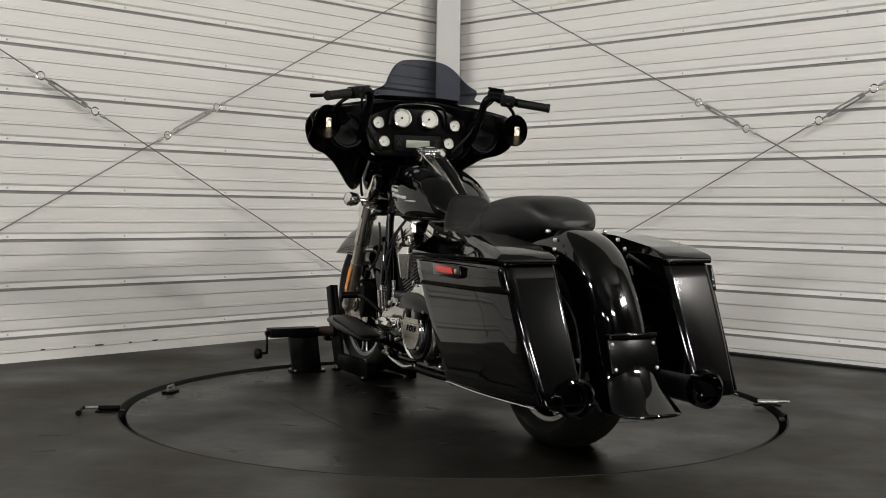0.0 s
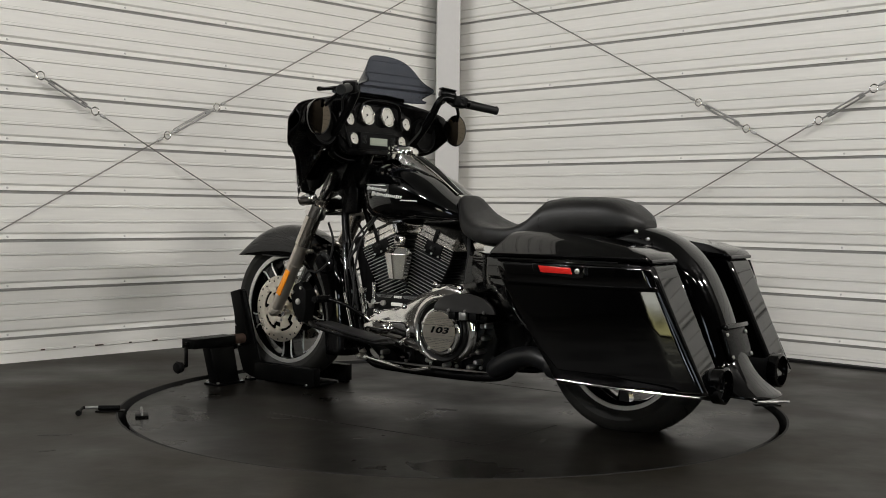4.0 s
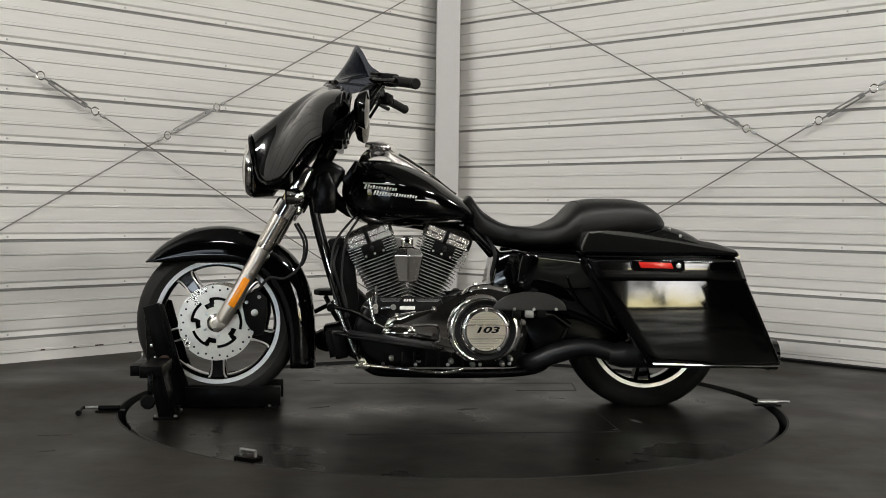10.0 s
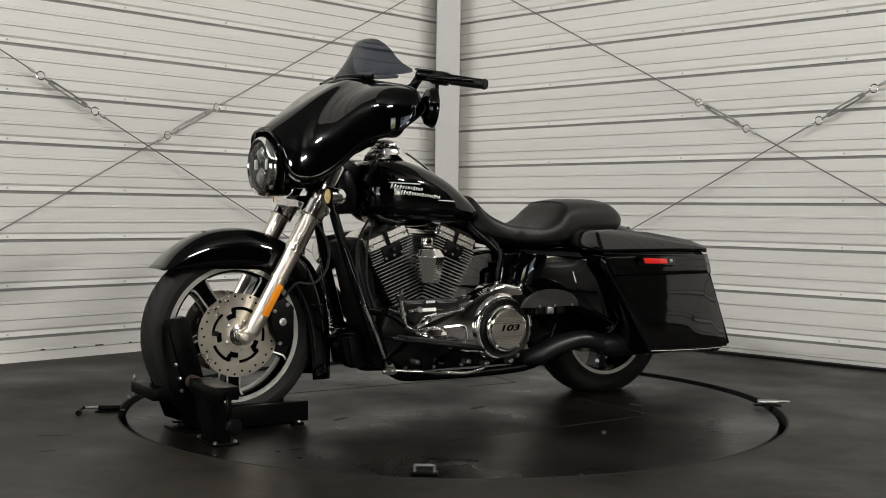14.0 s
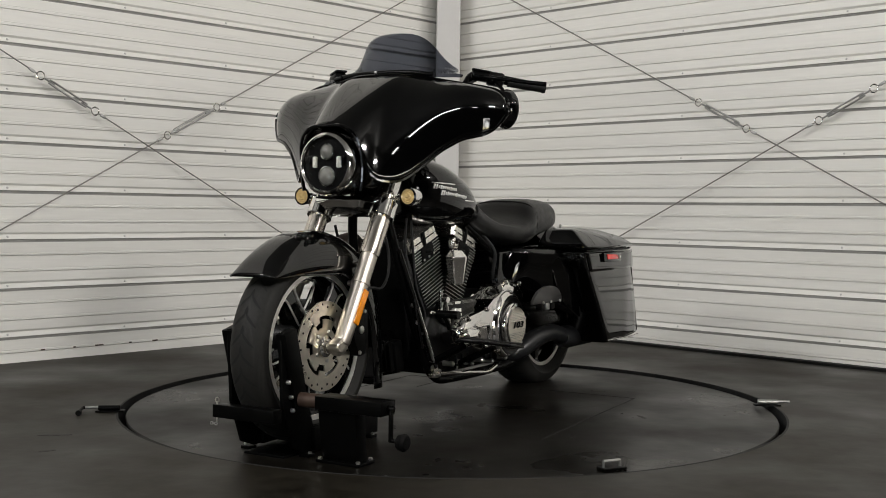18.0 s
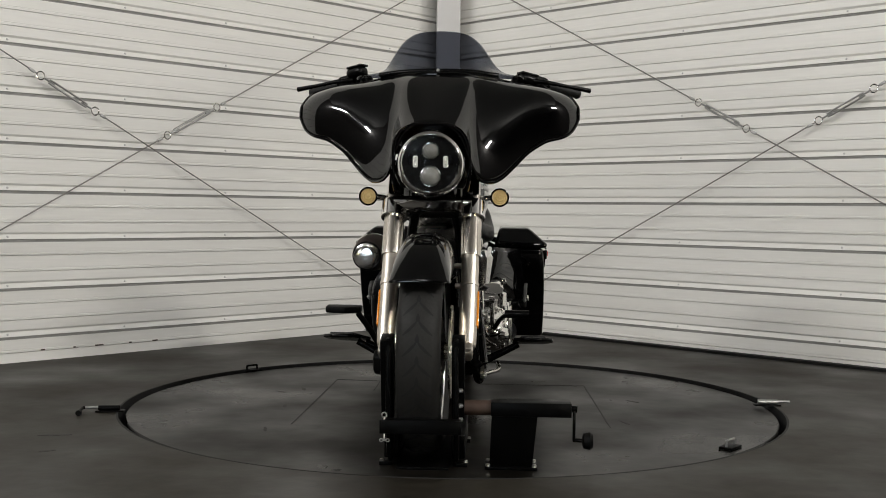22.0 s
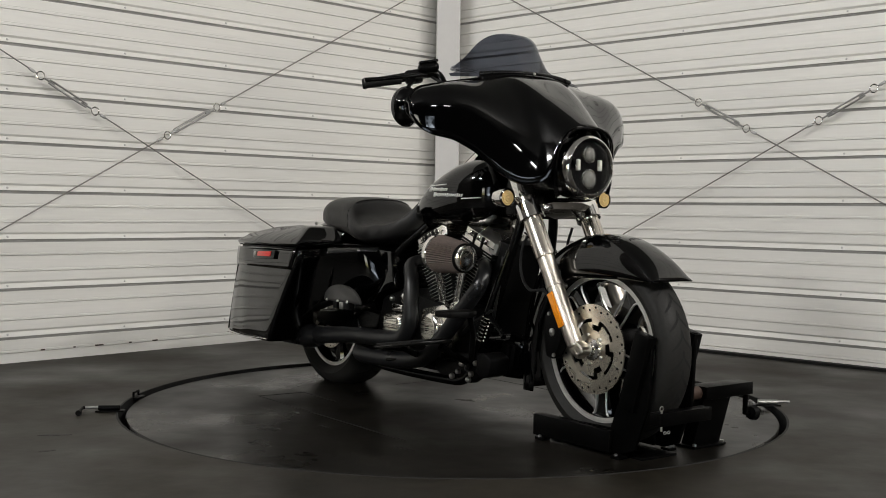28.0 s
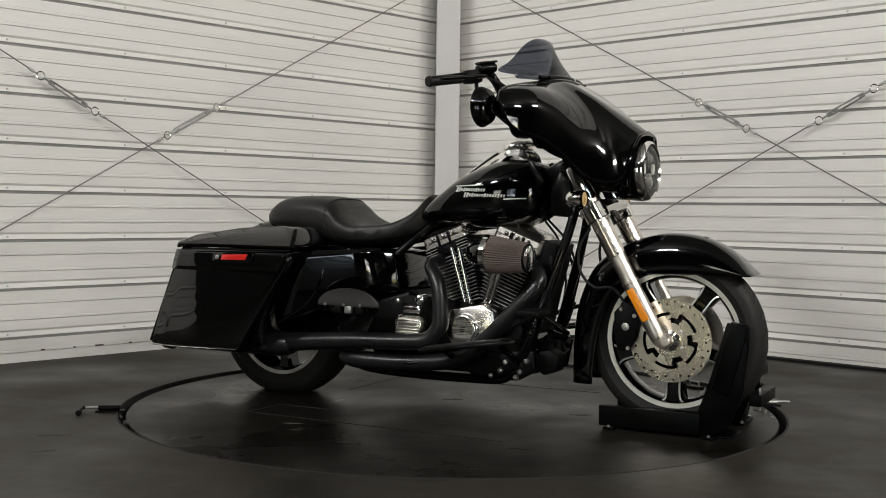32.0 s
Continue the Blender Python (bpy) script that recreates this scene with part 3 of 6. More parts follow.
        grid = [[[bm.verts.new(c + V(math.cos(2 * math.pi * k / na) * r, y + h, math.sin(2 * math.pi * k / na) * r)) for h in (-0.002, 0.002)] for r in radii] for k in range(na)]
        for k in range(na):
            g, h = grid[k], grid[(k + 1) % na]
            for j in range(len(radii) - 1):
                if pierced(k, j):
                    continue
                for s in (0, 1):
                    bm.faces.new((g[j][s], g[j + 1][s], h[j + 1][s], h[j][s]))
                if pierced((k + 1) % na, j):
                    bm.faces.new((h[j][0], h[j + 1][0], h[j + 1][1], h[j][1]))
                if pierced(k - 1, j):
                    bm.faces.new((g[j][0], g[j + 1][0], g[j + 1][1], g[j][1]))
                if j + 1 < len(radii) - 1 and pierced(k, j + 1):
                    bm.faces.new((g[j + 1][0], g[j + 1][1], h[j + 1][1], h[j + 1][0]))
                if j and pierced(k, j - 1):
                    bm.faces.new((g[j][0], g[j][1], h[j][1], h[j][0]))
        bmesh.ops.delete(bm, geom=[v for v in bm.verts if not v.link_faces], context="VERTS")
        part("disc_carrier", bm, DISKM, dsk, "brake disc carrier with hooked slots")
        for k in range(5):
            a0 = radians(-30 + 72 * k)
            p = c + V(math.cos(a0) * 0.047, y, math.sin(a0) * 0.047)
            bm = B()
            lathe(bm, p, (0, sg, 0), [(0, 0.006), (0.006, 0.006), (0.008, 0.003)], 10)
            part("bolt", bm, BOLT, dsk)
        part("hub_cap", lathe(B(), c + V(0, y, 0), (0, sg, 0), [(0, 0.036), (0.008, 0.034), (0.012, 0.024), (0.022, 0.022), (0.024, 0.018)], 28), CHROME_SOFT, dsk, "polished hub flange")
    return w


front_wheel = make_wheel("front_wheel", FW, FR, 0.063, 0.240, "black five-spoke cast front wheel with bright rim", (-1, 1))
rear_wheel = make_wheel("rear_wheel", RW, RR, 0.090, 0.226, "black five-spoke cast rear wheel with bright rim", (-1,))

# front fender
ridge = smooth_path([V(a, 0, b) for a, b in ((1.150, 0.556), (1.085, 0.622), (0.985, 0.674), (0.855, 0.688), (0.729, 0.657), (0.612, 0.584), (0.552, 0.477), (0.527, 0.349), (0.522, 0.160))], 6)
edge = smooth_path([V(a, 0, b) for a, b in ((1.135, 0.552), (1.070, 0.552), (0.975, 0.553), (0.855, 0.552), (0.765, 0.535), (0.695, 0.478), (0.650, 0.400), (0.625, 0.300), (0.612, 0.162))], 6)
rows = []
for a, b in zip(ridge, edge):
    row = []
    for k in range(25):
        u = -1 + 2 * k / 24
        ang = u * math.pi / 2
        y = 0.086 * math.copysign(abs(math.sin(ang)) ** 0.68, u)
        f = 1 - abs(math.cos(ang)) ** 0.70
        p = a + (b - a) * f
        row.append(V(p.x, y, p.z))
    rows.append(row)
fender_f = thick(part("front_fender", sheet(B(), rows), GLOSS, bike, "gloss black deep front fender"), 0.004)
for sg in (-1, 1):
    part("fender_trim", tube(B(), [V(0.99, sg * 0.086, 0.556), V(0.80, sg * 0.088, 0.552)], 0.003, 6), GLOSS, fender_f)
bm = B()
lathe(bm, (0.998, 0, 0.6655), (0.45, 0, 0.9), [(0.0, 0.028), (0.0012, 0.026), (0.002, 0.015)], 24)
bmesh.ops.scale(bm, vec=(1, 1.2, 1), verts=bm.verts)
part("fender_badge", bm, SATIN, fender_f)

# fork
for sg in (1, -1):
    y = sg * 0.125
    leg = part("fork_leg", tube(B(), [fork_at(0.03, y), fork_at(0.10, y), fork_at(0.62, y)], [0.023, 0.0275, 0.0275], 24, 4), NICKEL, bike, "satin nickel fork slider")
    ax = (fork_at(1, y) - fork_at(0, y)).normalized()
    bm = B()
    lathe(bm, fork_at(0.62, y), ax, [(-0.014, 0.0275), (-0.013, 0.0318), (0.0, 0.0325), (0.012, 0.0320), (0.20, 0.0325), (0.205, 0.026)], 28)
    part("fork_cover", bm, FORKC, leg, "polished fork tube cover")
    bm = B()
    lathe(bm, fork_at(0.415, y), ax, [(-0.006, 0.0275), (-0.005, 0.0300), (0.005, 0.0300), (0.006, 0.0275)], 28)
    rbox(bm, fork_at(0.415, y) + V(-0.004, -sg * 0.032, 0), (0.014, 0.016, 0.012), 0.003)
    part("slider_collar", bm, NICKEL, leg)
    bm = B()
    lathe(bm, V(0.885, sg * 0.085, 0.331), (0, sg, 0), [(0, 0.018), (0.054, 0.018), (0.058, 0.014), (0.058, 0.009), (0.053, 0.008)], 20)
    rbox(bm, V(0.872, sg * 0.122, 0.334), (0.055, 0.04, 0.05), 0.010, Matrix.Rotation(radians(28), 3, "Y"))
    part("axle_lug", bm, NICKEL, leg, "polished axle clamp")
    m3 = Matrix.Rotation(radians(-29.6), 3, "Y")
    bm = B()
    rbox(bm, fork_at(0.262, y) + V(-0.004, sg * 0.0285, 0), (0.026, 0.007, 0.118), 0.003, m3)
    part("amber_reflector", bm, AMBER, leg, "long amber side reflector")
    # brake caliper behind the leg
    bm = B()
    prism(bm, [(0.700, 0.420), (0.735, 0.455), (0.770, 0.440), (0.788, 0.400), (0.775, 0.335), (0.742, 0.285), (0.712, 0.292), (0.700, 0.350)], sg * 0.060, sg * 0.118, "xz", 0.006)
    cal = part("brake_caliper", bm, MATT, leg, "black four-piston brake caliper")
    bm = B()
    lathe(bm, (0.742, sg * 0.118, 0.372), (0, sg, 0), [(0, 0.013), (0.003, 0.013), (0.004, 0.009)], 18)
    part("caliper_badge", bm, BOLT, cal)
    for bx, bz in ((0.726, 0.430), (0.752, 0.300), (0.772, 0.41)):
        bm = B()
        lathe(bm, (bx, sg * 0.118, bz), (0, sg, 0), [(0, 0.007), (0.005, 0.006)], 10)
        part("caliper_bolt", bm, BOLT, cal)
    bm = B()
    tube(bm, [V(0.735, sg * 0.105, 0.45), V(0.69, sg * 0.11, 0.50), V(0.63, sg * 0.12, 0.50), V(0.575, sg * 0.11, 0.55), V(0.565, sg * 0.10, 0.63), V(0.60, sg * 0.09, 0.70)], 0.005, 8)
    part("brake_hose", bm, RUBBER, bike, "black brake hose")
# fender struts and fork brace
for x, z in ((0.70, 0.58), (0.76, 0.52)):
    for sg in (-1, 1):
        part("fender_mount", tube(B(), [V(x, sg * 0.08, z), V(x, sg * 0.118, z)], 0.009, 10), NICKEL, bike)
# lower clamp and chrome nacelle panels
bm = B()
rbox(bm, V(0.618, 0, 0.765), (0.10, 0.27, 0.035), 0.012, Matrix.Rotation(radians(-30), 3, "Y"))
for sg in (-1, 1):
    lathe(bm, fork_at(0.90, sg * 0.125), (-0.49, 0, 0.87), [(-0.03, 0.040), (-0.027, 0.043), (0.027, 0.043), (0.03, 0.040)], 24)
clampo = part("fork_clamp", bm, CHROME, bike, "chrome lower fork clamp")
bm = B()
prism(bm, [(-0.158, 0.752), (-0.10, 0.745), (-0.05, 0.768), (0.05, 0.768), (0.10, 0.745), (0.158, 0.752), (0.150, 0.772), (0.06, 0.786), (-0.06, 0.786), (-0.150, 0.772)], 0.650, 0.664, "yz", 0.005)
for v in bm.verts:
    v.co.x += (v.co.z - 0.768) * 0.5
part("clamp_cover", bm, CHROME, clampo, "chrome clamp cover plate")
for sg in (-1, 1):
    bm = B()
    rbox(bm, V(0.58, sg * 0.125, 0.85), (0.05, 0.05, 0.14), 0.012, Matrix.Rotation(radians(-29), 3, "Y"))
    part("nacelle_side", bm, CHROME, clampo, "chrome side panel above the clamp")
    # turn signal on a bar
    bm = B()
    tube(bm, [V(0.60, sg * 0.13, 0.785), V(0.607, sg * 0.165, 0.795), V(0.612, sg * 0.19, 0.798)], 0.009, 10)
    sb = part("signal_stem", bm, CHROME, bike)
    bm = B()
    lathe(bm, (0.575, sg * 0.213, 0.798), (1, 0, 0), [(-0.02, 0.004), (-0.012, 0.018), (0.0, 0.026), (0.03, 0.029), (0.046, 0.030), (0.0465, 0.0295)], 26)
    tsig = part("turn_signal", bm, CHROME, bike, "round chrome bullet turn signal")
    bm = B()
    lathe(bm, (0.620, sg * 0.213, 0.798), (1, 0, 0), [(0, 0.0305), (0.005, 0.0305), (0.007, 0.026), (0.002, 0.024)], 26, closed=True)
    part("lens_ring", bm, GLOSS, tsig, "gloss black lens ring")
    bm = B()
    lathe(bm, (0.621, sg * 0.213, 0.798), (1, 0, 0), [(0, 0.0255), (0.004, 0.024), (0.003, 0.0205), (0.006, 0.0185), (0.005, 0.0140), (0.009, 0.0110), (0.008, 0.0055), (0.011, 0.002)], 24)
    part("signal_lens", bm, YELLOWL, tsig, "amber signal lens")

# ---- fairing ----
YS = [0, 0.05, 0.09, 0.115, 0.125, 0.15, 0.19, 0.22, 0.26, 0.30, 0.36, 0.42, 0.455, 0.470]
ZB = [1.030, 1.022, 0.995, 0.945, 0.880, 0.848, 0.842, 0.858, 0.900, 0.945, 0.985, 1.000, 1.025, 1.065]
ZT = [1.211, 1.211, 1.210, 1.208, 1.207, 1.204, 1.197, 1.191, 1.184, 1.177, 1.166, 1.153, 1.138, 1.105]
XT = [0.497, 0.495, 0.488, 0.481, 0.478, 0.469, 0.454, 0.444, 0.433, 0.422, 0.416, 0.417, 0.42, 0.425]
XB = [0.772, 0.770, 0.764, 0.755, 0.745, 0.722, 0.668, 0.635, 0.600, 0.570, 0.535, 0.500, 0.470, 0.445]
BU = [0.003, 0.009, 0.022, 0.030, 0.036, 0.050, 0.068, 0.075, 0.078, 0.076, 0.067, 0.051, 0.030, 0.008]
NU, NV = 40, 22


def softened(vals, sigma):
    """The curve over y, rounded off: dense values for y from 0 to 0.47."""
    ys = np.linspace(-0.47, 0.47, 377)
    v = np.interp(np.abs(ys), YS, vals)
    pad = np.concatenate([2 * v[0] - v[60:0:-1], v, 2 * v[-1] - v[-2:-62:-1]])
    k = np.exp(-0.5 * (np.arange(-40, 41) * 0.0025 / sigma) ** 2)
    w = np.convolve(pad, k / k.sum(), "same")[60:-60]
    return ys, w


FAIR = [softened(q, sg) for q, sg in ((XT, 0.035), (ZT, 0.016), (XB, 0.030), (ZB, 0.010), (BU, 0.04))]


def fairing_point(y, v):
    """A point of the outer fairing: y across, v from the top edge (0) to the lower edge (1)."""
    xt, zt, xb, zb, bu = (float(np.interp(y, q[0], q[1])) for q in FAIR)
    d = V(xb - xt, 0, zb - zt)
    n = V(-d.z, 0, d.x).normalized()
    if n.x < 0:
        n = -n
    return V(xt, y, zt) + d * v + n * bu * math.sin(math.pi * v ** 0.80) ** 0.9


cols = [math.sin(math.pi / 2 * (-1 + 2 * k / (2 * NU))) for k in range(2 * NU + 1)]
rows = [[fairing_point(0.470 * (0.35 * c + 0.65 * math.asin(c) / (math.pi / 2)), j / NV) for c in cols] for j in range(NV + 1)]
fair = thick(part("fairing", sheet(B(), rows), GLOSS, bike, "gloss black batwing fairing", smooth=60), 0.006)
# rolled rim at the fairing's edge
bm = B()
loop_pts = rows[0] + [r[-1] for r in rows[1:-1]] + rows[-1][::-1] + [r[0] for r in rows[1:-1]][::-1]
tube(bm, loop_pts + [loop_pts[0]], 0.0055, 6, 1)
part("fairing_edge", bm, GLOSS, fair)
# inner fairing
inner_rows = []
for j in range(NV + 1):
    v = j / NV
    row = []
    for c in cols:
        y = 0.462 * (0.35 * c + 0.65 * math.asin(c) / (math.pi / 2))
        p0, p1 = fairing_point(y, 0), fairing_point(y, 1)
        p = p0 + (p1 - p0) * v
        p.x -= 0.035 * math.sin(math.pi * v) + 0.004
        row.append(p)
    inner_rows.append(row)
inn = thick(part("inner_fairing", sheet(B(), inner_rows), SATIN, bike, "satin black inner fairing", smooth=60), 0.004)
# dashboard with dials and radio
bm = B()
dash_poly = [(-0.215, 1.00), (-0.235, 1.08), (-0.22, 1.14), (-0.13, 1.155), (-0.12, 1.178), (0.12, 1.178), (0.13, 1.155), (0.22, 1.14), (0.235, 1.08), (0.215, 1.00), (0.17, 0.97), (-0.17, 0.97)]
prism(bm, dash_poly, 0.425, 0.50, "yz", 0.010, 3, 0.08)
dash = part("dashboard", bm, SATIN, bike, "black dashboard with white dials")
bm = B()
arch = [V(0.412, -0.13, 1.10), V(0.405, -0.115, 1.165), V(0.40, -0.06, 1.185), V(0.40, 0.06, 1.185), V(0.405, 0.115, 1.165), V(0.412, 0.13, 1.10)]
tube(bm, arch, 0.006, 8)
part("dial_hood", bm, SATIN, dash, "curved hood trim over the dials")


def dial(y, z, r, x=0.424):
    ax = V(-1, 0, 0.12).normalized()
    c = V(x, y, z)
    bm = B()
    lathe(bm, c, ax, [(-0.02, r * 1.25), (0.010, r * 1.30), (0.018, r * 1.22), (0.019, r * 1.12), (0.010, r), (0.0, r)], 32)
    bez = part("dial", bm, CHROME, dash, "round dial with chrome bezel")
    bm = B()
    lathe(bm, c + ax * 0.0105, ax, [(0, r * 0.99), (0.001, r * 0.99)], 32)
    part("dial_face", bm, DIAL, bez, "white dial face")
    bm = B()
    lathe(bm, c + ax * 0.0118, ax, [(0, r * 0.14), (0.003, r * 0.10)], 16)
    w = ax.cross(V(0, 1, 0)).normalized()
    q = c + ax * 0.0135
    tip = V(0, 1, 0) * math.sin(2.3) * r * 0.8 - w * math.cos(2.3) * r * 0.8
    sd = ax.cross(tip).normalized() * r * 0.03
    sheet(bm, [[q - sd, q + sd], [q + tip - sd * 0.3, q + tip + sd * 0.3]])
    part("pointer", bm, INK, bez)
    bm = B()
    for k in range(11):
        a = radians(-135 + 27 * k)
        u = V(0, 1, 0) * math.sin(a) + w * -math.cos(a)
        p0, p1 = c + ax * 0.0122 + u * r * 0.80, c + ax * 0.0122 + u * r * 0.93
        s2 = ax.cross(u) * r * 0.02
        sheet(bm, [[p0 - s2, p0 + s2], [p1 - s2, p1 + s2]])
    part("dial_marks", bm, INK, bez)
    if r > 0.03:
        bm = B()
        rbox(bm, c + ax * 0.0115 - V(0, 0, r * 0.55), (0.002, r * 0.6, r * 0.2), 0)
        part("counter_window", bm, LCD, bez)


for y, z, r in ((0.072, 1.128, 0.033), (-0.050, 1.128, 0.033), (0.178, 1.105, 0.020), (-0.164, 1.105, 0.020), (0.152, 1.030, 0.019), (-0.138, 1.030, 0.019)):
    dial(y, z, r)
bm = B()
rbox(bm, V(0.424, 0, 1.028), (0.02, 0.215, 0.066), 0.004)
radio = part("radio", bm, MATT, dash, "black radio unit with small display")
bm = B()
rbox(bm, V(0.4135, 0, 1.026), (0.004, 0.105, 0.030), 0.001)
part("display", bm, LCD, radio, "grey-green radio display")
for sg in (-1, 1):
    for a, b in ((0.078, 0.016), (0.092, 0.016), (0.078, -0.004), (0.092, -0.004), (0.085, 0.006)):
        bm = B()
        rbox(bm, V(0.413, sg * a, 1.026 + b), (0.006, 0.009, 0.009), 0.002)
        part("button", bm, RUBBER, radio)
    bm = B()
    lathe(bm, (0.455, sg * 0.305, 1.070), (-1, 0, 0.05), [(0, 0.074), (0.030, 0.074), (0.038, 0.070), (0.037, 0.064), (0.026, 0.058), (0.022, 0.02), (0.030, 0.002)], 36)
    part("speaker", bm, MATT, inn, "round black speaker")

# headlight
bm = B()
lathe(bm, (0.655, 0, 0.900), (1, 0, 0), [(0, 0.060), (0.03, 0.100), (0.10, 0.106), (0.118, 0.103), (0.118, 0.090), (0.09, 0.088)], 48)
head = part("headlight", bm, SATIN, bike, "round LED headlight with chrome ring")
bm = B()
lathe(bm, (0.770, 0, 0.900), (1, 0, 0), [(-0.016, 0.105), (-0.002, 0.105), (0.014, 0.098), (0.018, 0.091), (0.012, 0.087), (-0.016, 0.090)], 56, closed=True)
part("trim_ring", bm, CHROME, head, "chrome trim ring")
bm = B()
lathe(bm, (0.767, 0, 0.900), (1, 0, 0), [(0, 0.0875), (0.001, 0.0875)], 48)
part("reflector_plate", bm, INK, head, "black inner plate")
for dy, dz, r in ((0, 0.038, 0.024), (0, -0.040, 0.030)):
    bm = B()
    lathe(bm, (0.768, dy, 0.900 + dz), (1, 0, 0), [(0, r + 0.004), (0.006, r + 0.003), (0.008, r), (0.003, r - 0.001)], 32, closed=True)
    part("projector_ring", bm, CHROME_SOFT, head)
    bm = B()
    lathe(bm, (0.768, dy, 0.900 + dz), (1, 0, 0), [(0.002, r), (0.008, r * 0.96), (0.014, r * 0.78), (0.019, r * 0.4), (0.021, 0.001)], 32)
    part("projector_lens", bm, BULB, head, "glass projector lens")
for sg in (-1, 1):
    bm = B()
    rbox(bm, V(0.773, sg * 0.047, 0.905), (0.012, 0.015, 0.036), 0.004, None, 3)
    part("led_block", bm, LED_GLINT, head, "LED reflector with its glint in the colour")
    bm = B()
    rbox(bm, V(0.772, sg * 0.063, 0.912), (0.006, 0.014, 0.030), 0.003)
    part("led_bar", bm, SATIN, head)
bm = B()
lathe(bm, (0.779, 0, 0.900), (1, 0, 0), [(0, 0.087), (0.010, 0.075), (0.018, 0.050), (0.022, 0.02), (0.0225, 0.001)], 48)
part("headlight_glass", bm, LENS, head, "clear headlight glass").visible_shadow = False
# brow over the headlight
bm = B()
sq = lambda q: math.copysign(abs(q) ** 0.62, q)
pts = [V(0.745, 0.119 * sq(math.sin(a)), 0.895 + 0.128 * sq(math.cos(a))) for a in [radians(-118 + 236 * k / 36) for k in range(37)]]
for p in pts:
    p.x += 0.026 * max(0.0, (p.z - 0.895) / 0.13)
tube(bm, pts, 0.0065, 8, 1)
part("headlight_brow", bm, GLOSS, fair, "gloss black brow round the headlight")
bm = B()
prism(bm, [(-0.10, 0.825), (0.10, 0.825), (0.125, 0.88), (0.09, 0.99), (-0.09, 0.99), (-0.125, 0.88)], 0.62, 0.70, "yz", 0.008)
part("headlight_nacelle", bm, SATIN, fair, "black panel behind the headlight")

# windshield: a dome with flared feet
def shield_height(y):
    return sum(lerp(abs(y + q), [0, 0.04, 0.07, 0.095, 0.115, 0.138, 0.156, 0.172, 0.195, 0.24, 0.285], [1, 0.99, 0.97, 0.93, 0.865, 0.75, 0.60, 0.44, 0.27, 0.08, 0.01]) for q in (-0.012, -0.006, 0, 0.006, 0.012)) / 5


rows = []
for j in range(13):
    v = j / 12
    row = []
    for k in range(61):
        u = -1 + 2 * k / 60
        y = 0.285 * u
        hgt = 0.160 * shield_height(abs(y)) + 0.006
        w = hgt * v / 0.166
        z = 1.202 + hgt * v
        g = min(1.0, max(0.0, (w - 0.06) / 0.26))
        x = 0.499 - 0.165 * w + 0.052 * w * w - 1.15 * y * y - 78 * y ** 4 * g * g * (3 - 2 * g)
        row.append(V(x, y, z))
    rows.append(row)
ws = thick(part("windshield", sheet(B(), rows), SMOKE, bike, "dark smoked short windshield", smooth=80), 0.003)
bm = B()
tube(bm, [p + V(0.002, 0, 0.004) for p in rows[1][9:52]], 0.0085, 10, 1)
part("windshield_trim", bm, SATIN, ws, "black trim strip at the windshield's foot")
for u in (13, 30, 47):
    bm = B()
    lathe(bm, rows[1][u] + V(0.011, 0, 0.005), (1, 0, 0.3), [(0, 0.0055), (0.003, 0.0055), (0.005, 0.003)], 10)
    part("windshield_screw", bm, GALV if u == 30 else SATIN, ws)

